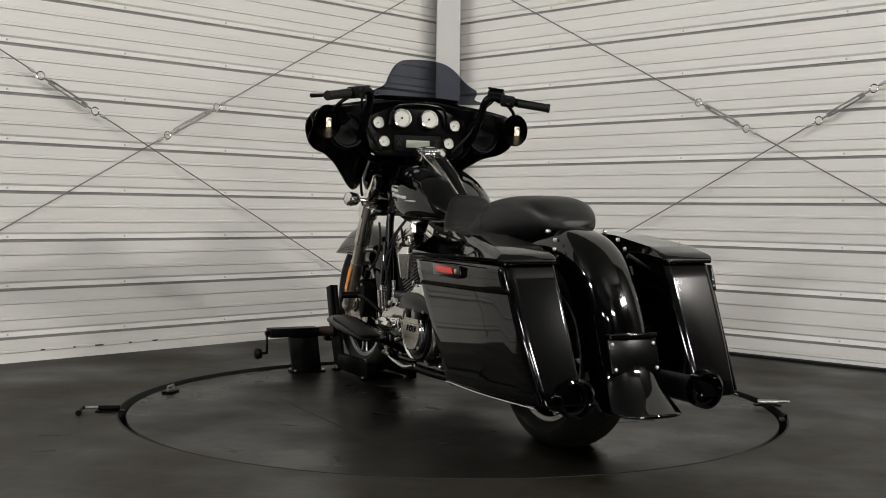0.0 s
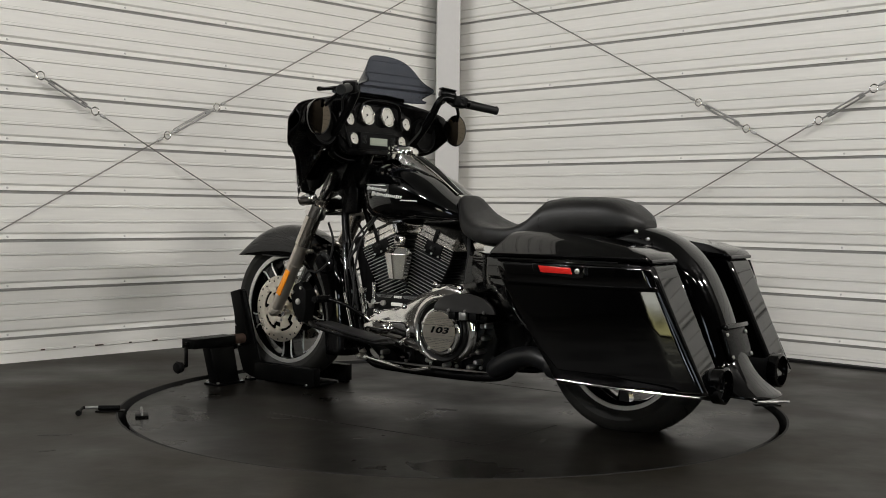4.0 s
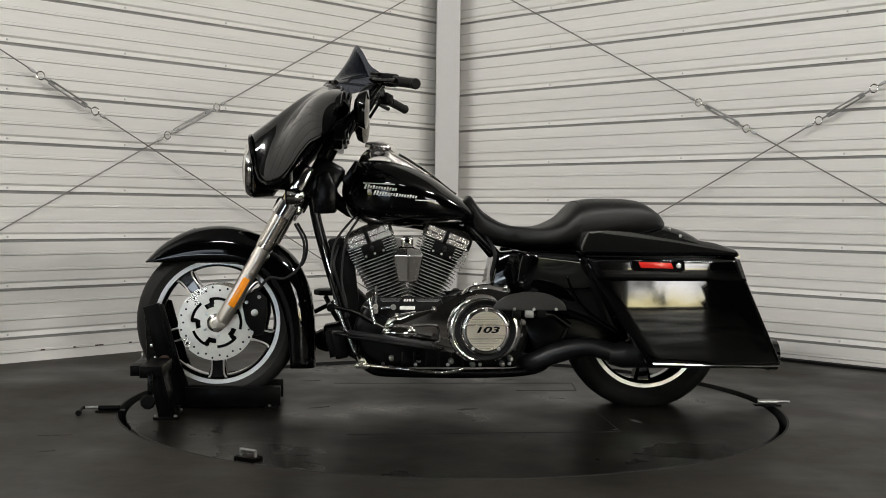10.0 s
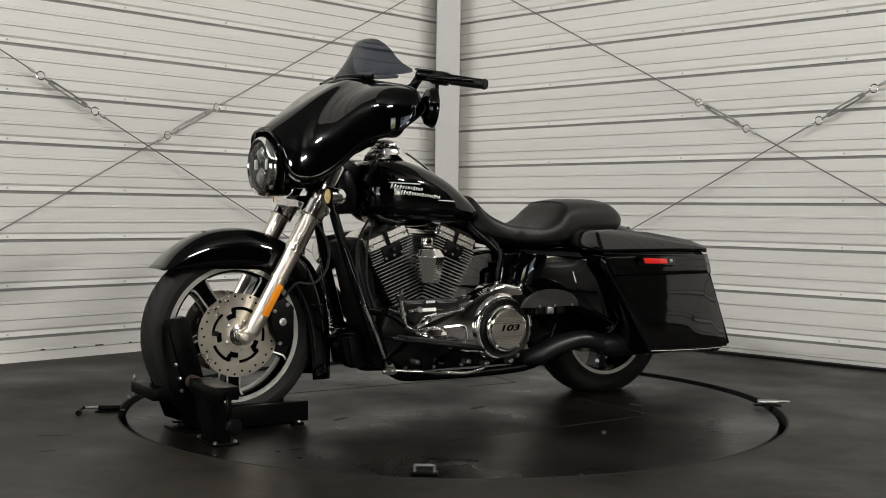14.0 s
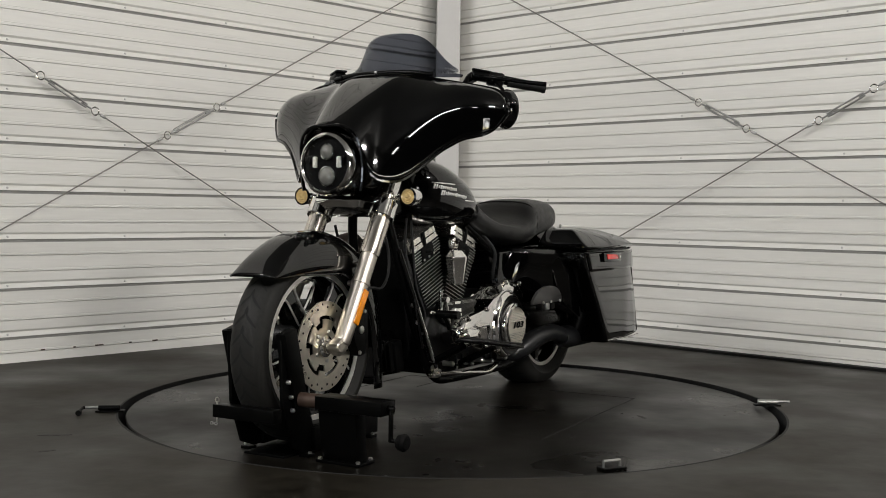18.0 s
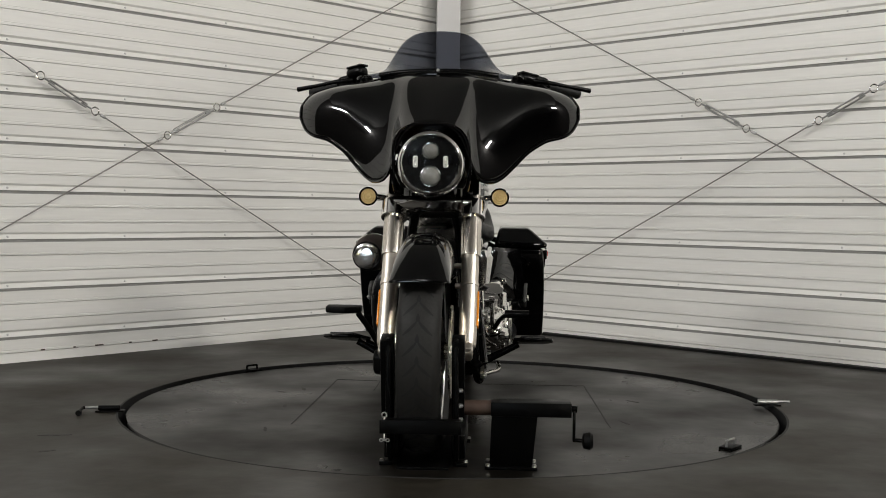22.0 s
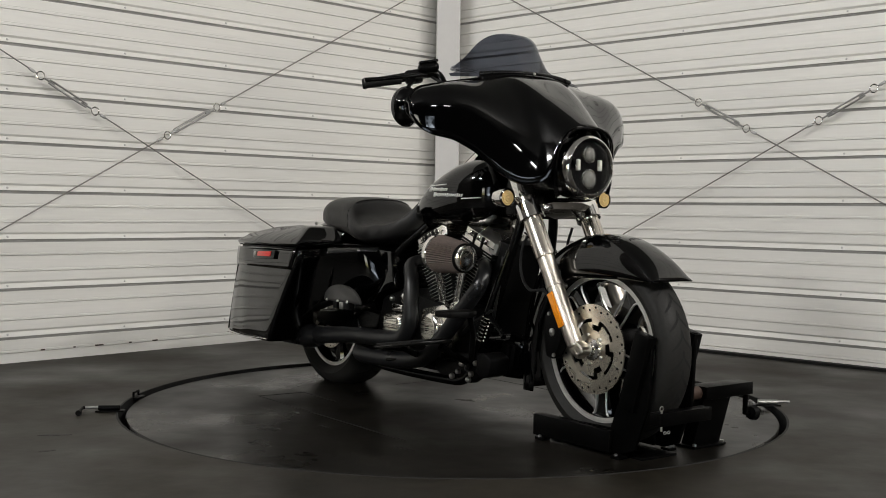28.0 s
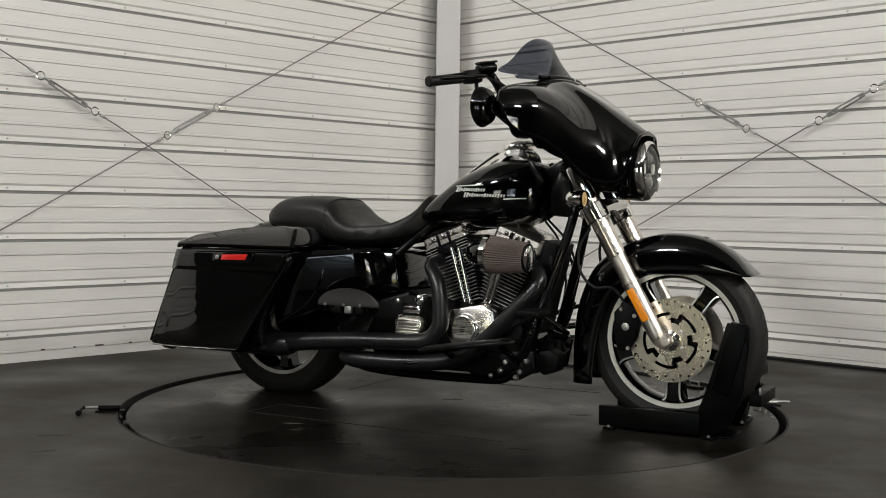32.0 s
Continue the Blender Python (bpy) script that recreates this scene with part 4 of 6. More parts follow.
# handlebar, grips, levers, mirrors
bm = B()
tube(bm, [V(0.51, 0.0, 0.955), V(0.50, 0.12, 0.955), V(0.475, 0.215, 0.985), V(0.425, 0.246, 1.045), V(0.352, 0.252, 1.13), V(0.308, 0.254, 1.200), V(0.292, 0.278, 1.220), V(0.258, 0.342, 1.208), V(0.180, 0.475, 1.180)], 0.0155, 14, 6)
mirror_y(bm)
bar = part("handlebar", bm, SATIN, bike, "satin black tall handlebar")
GD = (V(0.172, 0.488, 1.178) - V(0.262, 0.335, 1.206)).normalized()
for sg in (1, -1):
    f = lambda p: V(p.x, p.y * sg, p.z)
    gd = f(GD)
    g0 = f(V(0.240, 0.372, 1.198))
    bm = B()
    pr = [(0, 0.017)]
    for k in range(12):
        pr += [(0.006 + k * 0.0095, 0.0175), (0.011 + k * 0.0095, 0.0160)]
    pr += [(0.125, 0.019), (0.132, 0.016)]
    lathe(bm, g0, gd, pr, 20)
    part("grip", bm, RUBBER, bar, "black ribbed rubber grip")
    rot = Matrix((gd, V(0, 0, 1).cross(gd).normalized(), gd.cross(V(0, 0, 1).cross(gd).normalized()))).transposed()
    bm = B()
    rbox(bm, f(V(0.262, 0.335, 1.206)), (0.060, 0.050, 0.046), 0.010, rot)
    sw = part("switch_housing", bm, MATT, bar, "black switch housing")
    for q in (-0.012, 0.012):
        bm = B()
        rbox(bm, f(V(0.240, 0.325, 1.205 + q)), (0.018, 0.012, 0.010), 0.003, rot)
        part("switch", bm, RUBBER, sw)
    bm = B()
    rbox(bm, f(V(0.298, 0.300, 1.236 if sg < 0 else 1.214)), (0.072, 0.050, 0.034), 0.015, rot, 4)
    part("master_cylinder", bm, SATIN, bar, "black brake fluid reservoir")
    bm = B()
    rbox(bm, f(V(0.298, 0.300, 1.256 if sg < 0 else 1.232)), (0.066, 0.044, 0.008), 0.003, rot)
    part("reservoir_lid", bm, SATIN, bar)
    bm = B()
    lv = [f(V(0.305, 0.315, 1.210)), f(V(0.315, 0.365, 1.203)), f(V(0.285, 0.440, 1.192)), f(V(0.245, 0.520, 1.182))]
    tube(bm, lv, [0.009, 0.008, 0.0065, 0.0085], 10)
    part("lever", bm, SATIN, bar, "black hand lever")
    bm = B()
    tube(bm, [f(V(0.30, 0.285, 1.205)), f(V(0.36, 0.270, 1.17)), f(V(0.39, 0.23, 1.08)), f(V(0.42, 0.16, 1.00))], 0.005, 8)
    part("cable", bm, RUBBER, bar, "black control cable")
    # mirror hung under the bar
    bm = B()
    tube(bm, [f(V(0.285, 0.345, 1.195)), f(V(0.305, 0.385, 1.165)), f(V(0.325, 0.405, 1.135))], 0.007, 8)
    mr = part("mirror_stem", bm, SATIN, bike)
    mc = f(V(0.345, 0.418, 1.095))
    ax = (V(-0.989, 0.14, -0.049) if sg > 0 else V(-0.963, 0.267, -0.046)).normalized()
    bm = B()
    lathe(bm, mc, ax, [(-0.040, 0.004), (-0.036, 0.028), (-0.022, 0.050), (0.0, 0.058), (0.006, 0.058), (0.007, 0.054)], 32)
    bmesh.ops.scale(bm, vec=(1, 0.9, 1.15), space=Matrix.Translation(-mc), verts=bm.verts)
    mirr = part("mirror", bm, GLOSS, bike, "black oval mirror hung under the handlebar")
    bm = B()
    lathe(bm, mc + ax * 0.0060, ax, [(0, 0.0535)] + [(0.0010 + (0.0535 ** 2 - q * q) / 0.62, q) for q in (0.0530, 0.046, 0.038, 0.030, 0.022, 0.014, 0.006, 0.0005)], 32)
    bmesh.ops.scale(bm, vec=(1, 0.9, 1.15), space=Matrix.Translation(-mc), verts=bm.verts)
    part("mirror_glass", bm, MIRROR, mirr)

# ---- tank, console, seat ----
def section(x, zc, hh, hw, n=28, p=2.6, flat=0.0):
    out = []
    for k in range(n):
        a = 2 * math.pi * k / n
        c, s = math.cos(a), math.sin(a)
        y = hw * math.copysign(abs(c) ** (2 / p), c)
        z = hh * math.copysign(abs(s) ** (2 / p), s)
        if z < 0:
            z *= 1 - flat
        out.append(V(x, y, zc + z))
    return out


TX = [0.428, 0.418, 0.385, 0.32, 0.22, 0.10, 0.0, -0.06, -0.10]
TZ = [0.822, 0.822, 0.822, 0.820, 0.812, 0.790, 0.757, 0.738, 0.726]
TH = [0.020, 0.060, 0.102, 0.122, 0.120, 0.095, 0.058, 0.032, 0.012]
TW = [0.030, 0.075, 0.118, 0.150, 0.166, 0.158, 0.132, 0.098, 0.050]
st = smooth_path([V(a, b, c) for a, b, c in zip(TX, TZ, TH)], 5)
sw_ = smooth_path([V(a, b, 0) for a, b in zip(TX, TW)], 5)
bm = B()
loft(bm, [section(a.x, a.y, a.z, b.y, 40) for a, b in zip(st, sw_)])
tank = part("fuel_tank", bm, GLOSS, bike, "gloss black teardrop fuel tank", smooth=60)


def tank_y(x, z):
    xs = [-a.x for a in st]
    zc, hh, hw = lerp(-x, xs, [a.y for a in st]), lerp(-x, xs, [a.z for a in st]), lerp(-x, [-a.x for a in sw_], [a.y for a in sw_])
    return hw * max(0.0, 1 - min(1, abs((z - zc) / hh)) ** 2.6) ** (1 / 2.6)


# badge on each side: plain silver bars in two lines with a long tail stroke
for sg in (1, -1):
    spec = [(0.350, 0.235, 0.850, 0.004), (0.160, 0.085, 0.797, 0.0045)]
    for k in range(12):
        spec.append((0.344 - 0.0100 * k, 0.3375 - 0.0100 * k, 0.838 - 0.0006 * k, 0.019 if k < 2 else (0.011, 0.011, 0.010, 0.015, 0.011)[k % 5]))
    for k in range(16):
        spec.append((0.310 - 0.0100 * k, 0.3035 - 0.0100 * k, 0.817 - 0.0006 * k, 0.019 if k < 2 else (0.011, 0.010, 0.011, 0.015, 0.011)[k % 5]))
    bad = None
    for x0, x1, z, h in spec:
        h *= 0.9
        rows = []
        for k in range(3):
            x = x0 + (x1 - x0) * k / 2
            if sg < 0:
                x = 0.46 - x
            zz = z - 0.04 * (0.30 - x)
            lean = -0.35 * sg
            rows.append([V(x + lean * q, sg * (tank_y(x + lean * q, zz + q) + 0.0025), zz + q) for q in (-h / 2, 0, h / 2)])
        bm = sheet(B(), rows)
        ob = thick(part("badge_bar", bm, SILVER, tank, "silver badge bar" if bad is None else ""), 0.002, 0)
        bad = ob
# console with chrome edge and filler cap
cl = [(0.375, 0.920), (0.355, 0.962), (0.32, 0.992), (0.27, 0.998), (0.235, 0.974), (0.18, 0.944), (0.10, 0.893), (0.02, 0.832), (-0.035, 0.795)]
bm = B()
path = smooth_path([V(a, 0, b) for a, b in cl], 5)
rings = []
for i, p in enumerate(path):
    w = lerp(p.x, [-0.035, 0.1, 0.25, 0.32, 0.375], [0.030, 0.042, 0.052, 0.050, 0.035])
    rings.append([V(p.x, w * 1.12, p.z - 0.045)] + [V(p.x, w * math.cos(q) ** 0.75 if k < 6 else -w * abs(math.cos(q)) ** 0.75, p.z - 0.030 + 0.030 * math.sin(q) ** 0.8) for k, q in [(k, math.pi * k / 12) for k in range(13)]] + [V(p.x, -w * 1.12, p.z - 0.045)])
loft(bm, rings)
cons = part("tank_console", bm, CHROME, tank, "chrome tank console", smooth=50)
bm = B()
rows = []
for p in path[22:-3]:
    w = 0.6 * lerp(p.x, [-0.035, 0.1, 0.25, 0.335], [0.030, 0.042, 0.050, 0.030])
    rows.append([V(p.x, y, p.z + 0.0015) for y in (-w, 0, w)])
thick(part("console_inlay", sheet(bm, rows), MATT, cons, "black inlay on the console"), 0.002, 0)
for k in (0, 2):
    part("inlay_trim", tube(B(), [r[k] + V(0, 0, 0.001) for r in rows], 0.0032, 8, 1), CHROME, cons, "chrome trim beside the inlay")
bm = B()
lathe(bm, (0.285, 0, 0.982), (-0.12, 0, 0.99), [(0, 0.060), (0.012, 0.060), (0.019, 0.055), (0.025, 0.041), (0.029, 0.018), (0.0295, 0.001)], 36)
part("filler_cap", bm, CHROME, cons, "domed chrome filler cap")

SX = [-0.030, -0.055, -0.10, -0.19, -0.30, -0.39, -0.455, -0.56, -0.69, -0.765, -0.80]
STP = [0.795, 0.812, 0.755, 0.702, 0.696, 0.735, 0.795, 0.808, 0.800, 0.760, 0.725]
SBT = [0.740, 0.700, 0.655, 0.628, 0.618, 0.618, 0.625, 0.650, 0.668, 0.685, 0.695]
SW = [0.060, 0.085, 0.125, 0.160, 0.178, 0.174, 0.160, 0.146, 0.126, 0.094, 0.045]
a1 = smooth_path([V(a, b, c) for a, b, c in zip(SX, STP, SBT)], 5)
a2 = smooth_path([V(a, b, 0) for a, b in zip(SX, SW)], 5)
rings = []
for a, b in zip(a1, a2):
    zc, hh = (a.y + a.z) / 2, (a.y - a.z) / 2
    ring = section(a.x, zc, hh, b.y, 36, 3.0)
    dish = 0.016 * math.exp(-((a.x + 0.24) / 0.10) ** 2)
    for q in ring:
        if q.z > zc:
            q.z += dish * ((q.y / b.y) ** 2 * 1.6 - 0.3)
    rings.append(ring)
bm = B()
loft(bm, rings)
seat = part("seat", bm, VINYL, bike, "black two-up vinyl seat", smooth=60)
for xs in (-0.455,):
    bm = B()
    i = min(range(len(a1)), key=lambda k: abs(a1[k].x - xs))
    ring = [q * 1.0 for q in rings[i]]
    top = [q + V(0, 0, 0.001) for q in ring if q.z > a1[i].z + 0.02]
    top.sort(key=lambda q: q.y)
    tube(bm, top, 0.0028, 6, 1)
    part("seat_seam", bm, VINYL, seat)
for sg in (-1, 1):
    part("seat_bolt", lathe(B(), (-0.80, sg * 0.10, 0.693), (-0.3, sg * 0.9, 0.1), [(0, 0.007), (0.010, 0.007), (0.013, 0.003)], 12), BOLT, seat)

# ---- rear fender, saddlebags ----
ridge = smooth_path([V(a, 0, b) for a, b in ((-0.60, 0.690), (-0.72, 0.712), (-0.82, 0.705), (-0.92, 0.668), (-1.005, 0.592), (-1.065, 0.480), (-1.105, 0.375), (-1.140, 0.290), (-1.190, 0.228), (-1.250, 0.182))], 6)
rows = []
for i, a in enumerate(ridge):
    u = i / (len(ridge) - 1)
    hw = 0.098 + 0.008 * u + 0.018 * max(0, (u - 0.75) / 0.25) ** 1.2
    dep = 0.11 + 0.02 * max(0, (u - 0.7) / 0.3)
    flat = min(1.0, max(0.0, (u - 0.62) / 0.3))
    t = (ridge[min(i + 1, len(ridge) - 1)] - ridge[max(i - 1, 0)]).normalized()
    n = V(-t.z, 0, t.x)
    if n.dot(RW - a) < 0:
        n = -n
    n = (n * (1 - flat) + V(1, 0, 0.02) * flat).normalized()
    row = []
    for k in range(21):
        w = -1 + 2 * k / 20
        ang = w * math.pi / 2
        y = hw * math.copysign(abs(math.sin(ang)) ** 0.7, w)
        f = 1 - abs(math.cos(ang)) ** 0.75
        row.append(a + n * dep * f + V(0, y, 0))
    rows.append(row)
rf = thick(part("rear_fender", sheet(B(), rows), GLOSS, bike, "gloss black stretched rear fender", smooth=60), 0.005)
# plate holder on the fender with four screws
bm = B()
pm = Matrix.Rotation(radians(17), 3, "Y")
rbox(bm, V(-1.113, 0, 0.340), (0.014, 0.172, 0.108), 0.006, pm)
ph = part("plate_panel", bm, SATIN, rf, "black blank panel with four screws")
bm = B()
rbox(bm, V(-1.102, 0, 0.395), (0.030, 0.170, 0.016), 0.006, pm)
part("panel_lip", bm, GLOSS, ph)
for y in (-0.072, 0.072):
    for z in (0.303, 0.373):
        bm = B()
        lathe(bm, (-1.120 + (z - 0.340) * 0.30, y, z), (-1, 0, 0.3), [(0, 0.006), (0.004, 0.006), (0.006, 0.003)], 10)
        part("panel_screw", bm, BOLT, ph)

LIDP = [(-0.412, 0.604), (-0.412, 0.628), (-0.450, 0.686), (-0.52, 0.690), (-0.70, 0.680), (-0.90, 0.650), (-0.972, 0.630), (-0.992, 0.604)]
def bag_side(x):
    """How far the outer face of a bag stands from the middle of the bike."""
    return lerp(-x, [0.4, 0.70, 0.90, 1.17], [0.389, 0.388, 0.380, 0.338])


def bag_face(x, z):
    """The outer face, gently rounded from top to bottom."""
    return bag_side(x) + 0.0065 * math.cos(math.pi * (z - 0.36) / 0.42) - 0.006


for sg in (1, -1):
    bag = thing("saddlebag", "gloss black stretched hard saddlebag", "bag")
    del bag["category"]
    bag.parent = bike
    if sg < 0:
        bag.matrix_basis = pose(-0.012, -0.010, 0)
    rings = []
    for z in (0.212, 0.215, 0.224, 0.26, 0.31, 0.36, 0.41, 0.46, 0.51, 0.555, 0.59, 0.598, 0.602):
        pull = 0.010 if z in (0.212, 0.602) else (0.004 if z in (0.215, 0.598) else 0.0)
        xf = lerp(z, [0.212, 0.238, 0.555, 0.602], [-0.662, -0.652, -0.432, -0.425]) - pull
        xr = lerp(z, [0.212, 0.602], [-1.162, -0.985]) + pull
        ring = [V(xf, 0.195, z), V(xf - 0.010, 0.186, z), V(xr + 0.012, 0.186, z), V(xr, 0.198, z)]
        ring += [V(xr, 0.204, z), V(xr, 0.24, z), V(xr, bag_face(xr, z) - pull - 0.034, z), V(xr, bag_face(xr, z) - pull - 0.0275, z)]
        for k in range(6):
            q = math.pi / 2 * k / 5
            ring.append(V(xr + 0.026 * (1 - math.cos(q)), bag_face(xr, z) - pull - 0.026 * (1 - math.sin(q)), z))
        for k in range(1, 15):
            x = xr + 0.026 + (xf - xr - 0.046) * k / 15
            ring.append(V(x, bag_face(x, z) - pull, z))
        for k in range(5):
            q = math.pi / 2 * k / 4
            ring.append(V(xf - 0.020 + 0.020 * math.sin(q), bag_face(xf - 0.02, z) - pull - 0.020 * (1 - math.cos(q)), z))
        rings.append([V(p.x, p.y * sg, p.z) for p in ring])
    shell = part("bag_body", loft(B(), rings), GLOSS, bag, smooth=45)
    rows = []
    for k in range(19):
        u = k / 18
        z_lo, z_hi = 0.516, 0.594
        row = []
        for j in range(6):
            z = z_lo + (z_hi - z_lo) * j / 5
            xf = lerp(z, [0.51, 0.594], [-0.478, -0.438])
            xr = lerp(z, [0.51, 0.594], [-1.018, -0.985])
            x = xf + (xr - xf) * u
            row.append(V(x, sg * (bag_face(x, z) - 0.0025 + 0.0055 * math.sin(math.pi / 2 * min(1.0, j / 3))), z))
        rows.append(row)
    thick(part("bag_band", sheet(B(), rows), GLOSS, shell, "raised upper band of the bag"), 0.007, 0)
    bm = B()
    prism(bm, LIDP, 0.178, 0.392, "xz", 0.014, 3)
    for v in bm.verts:
        k = max(0, (v.co.z - 0.62) / 0.07)
        if v.co.y > 0.28:
            v.co.y += bag_side(v.co.x) - 0.385 - 0.080 * k
        else:
            v.co.y += 0.02 * k
    bmesh.ops.scale(bm, vec=(1, sg, 1), verts=bm.verts)
    lid = part("bag_lid", bm, GLOSS, bag, "gloss black hinged bag lid")
    bm = B()
    rbox(bm, V(-0.66, sg * 0.390, 0.601), (0.46, 0.006, 0.005), 0.001)
    part("lid_seam", bm, MATT, lid)
    bm = B()
    prism(bm, [(-0.585, 0.590), (-0.595, 0.552), (-0.765, 0.548), (-0.780, 0.556), (-0.778, 0.588)], 0.388, 0.400, "xz", 0.003)
    bmesh.ops.scale(bm, vec=(1, sg, 1), verts=bm.verts)
    latch = part("bag_latch", bm, GLOSS, bag, "black latch cover")
    bm = B()
    prism(bm, [(-0.612, 0.584), (-0.622, 0.562), (-0.738, 0.560), (-0.730, 0.580)], 0.399, 0.404, "xz", 0.002)
    bmesh.ops.scale(bm, vec=(1, sg, 1), verts=bm.verts)
    part("red_reflector", bm, RED, latch, "red side reflector")
    bm = B()
    lathe(bm, (-0.756, sg * 0.399, 0.570), (0, sg, 0), [(0, 0.0085), (0.004, 0.0085), (0.005, 0.006)], 16)
    part("lock", bm, BOLT, latch, "small chrome lock")
    bm = B()
    tube(bm, [V(-0.675, sg * 0.388, 0.2235), V(-0.90, sg * 0.380, 0.2165), V(-1.145, sg * 0.343, 0.210)], 0.0022, 8)
    part("bag_trim", bm, CHROME, shell, "bright trim along the lower edge")
    bm = B()
    tube(bm, [V(-0.974, sg * 0.359, 0.590), V(-1.150, sg * 0.332, 0.225)], 0.0045, 8)
    part("bag_corner_trim", bm, GLOSS, shell)
    bm = B()
    tube(bm, [V(-0.985, sg * 0.190, 0.606), V(-0.985, sg * 0.358, 0.606)], 0.007, 10)
    part("lid_rim", bm, GLOSS, lid)
    part("bag_bracket", tube(B(), [V(-0.62, sg * 0.15, 0.64), V(-0.70, sg * 0.20, 0.62)], 0.012, 10), SATIN, bag)
    part("bag_bracket", tube(B(), [V(-0.88, sg * 0.12, 0.62), V(-0.90, sg * 0.19, 0.58)], 0.010, 10), SATIN, bag)
    for x, y, z in ((-0.842, 0.105, 0.668), (-0.862, 0.118, 0.640)):
        part("bracket_nut", lathe(B(), (x, sg * y, z), (-0.8, sg * 0.5, 0.2), [(0, 0.0065), (0.008, 0.0065), (0.010, 0.003)], 6), GALV, bag)
    # silencer end under the bag
    bm = B()
    lathe(bm, (-0.55, sg * 0.226, 0.235), (-1, 0, 0), [(0, 0.035), (0.05, 0.048), (0.57, 0.050), (0.60, 0.053), (0.602, 0.044), (0.53, 0.040)], 32)
    sil = part("silencer", bm, PIPE, bike, "black silencer under the saddlebag")
    bm = B()
    lathe(bm, (-1.145, sg * 0.226, 0.235), (-1, 0, 0), [(0, 0.057), (0.030, 0.057), (0.034, 0.049), (0, 0.046)], 32, closed=True)
    part("silencer_tip", bm, GLOSS, sil, "gloss black silencer tip")

# side covers sweeping into the bags, with bright edge
for sg in (1, -1):
    bm = B()
    sta = [((-0.20, 0.612), (-0.16, 0.50), 0.150), ((-0.30, 0.606), (-0.27, 0.44), 0.200), ((-0.38, 0.603), (-0.40, 0.385), 0.246), ((-0.43, 0.60), (-0.52, 0.340), 0.280), ((-0.47, 0.58), (-0.575, 0.325), 0.30)]
    rows = []
    for (x0, z0), (x1, z1), y in sta:
        rows.append([V(x0 + (x1 - x0) * k / 8, sg * (y + 0.020 * (1 - k / 4) * (0.32 - y) / 0.15 + 0.008 * math.sin(math.pi * k / 8)), z0 + (z1 - z0) * k / 8) for k in range(9)])
    cov = thick(part("side_cover", sheet(bm, rows), GLOSS, bike, "gloss black side cover sweeping into the saddlebag", smooth=60), 0.006)
    bm = B()
    tube(bm, [V(-0.375, sg * 0.250, 0.585), V(-0.405, sg * 0.268, 0.47), V(-0.46, sg * 0.276, 0.395), V(-0.56, sg * 0.300, 0.325)], 0.004, 8)
    part("cover_edge", bm, GLOSS, cov)

# ---- engine ----
bm = B()
prism(bm, [(0.36, 0.23), (0.38, 0.33), (0.33, 0.41), (0.02, 0.42), (-0.10, 0.46), (-0.24, 0.42), (-0.28, 0.30), (-0.24, 0.19), (0.28, 0.17)], -0.13, 0.13, "xz", 0.02, 3)
case = part("engine_case", bm, CASE, bike, "black engine and gearbox case")


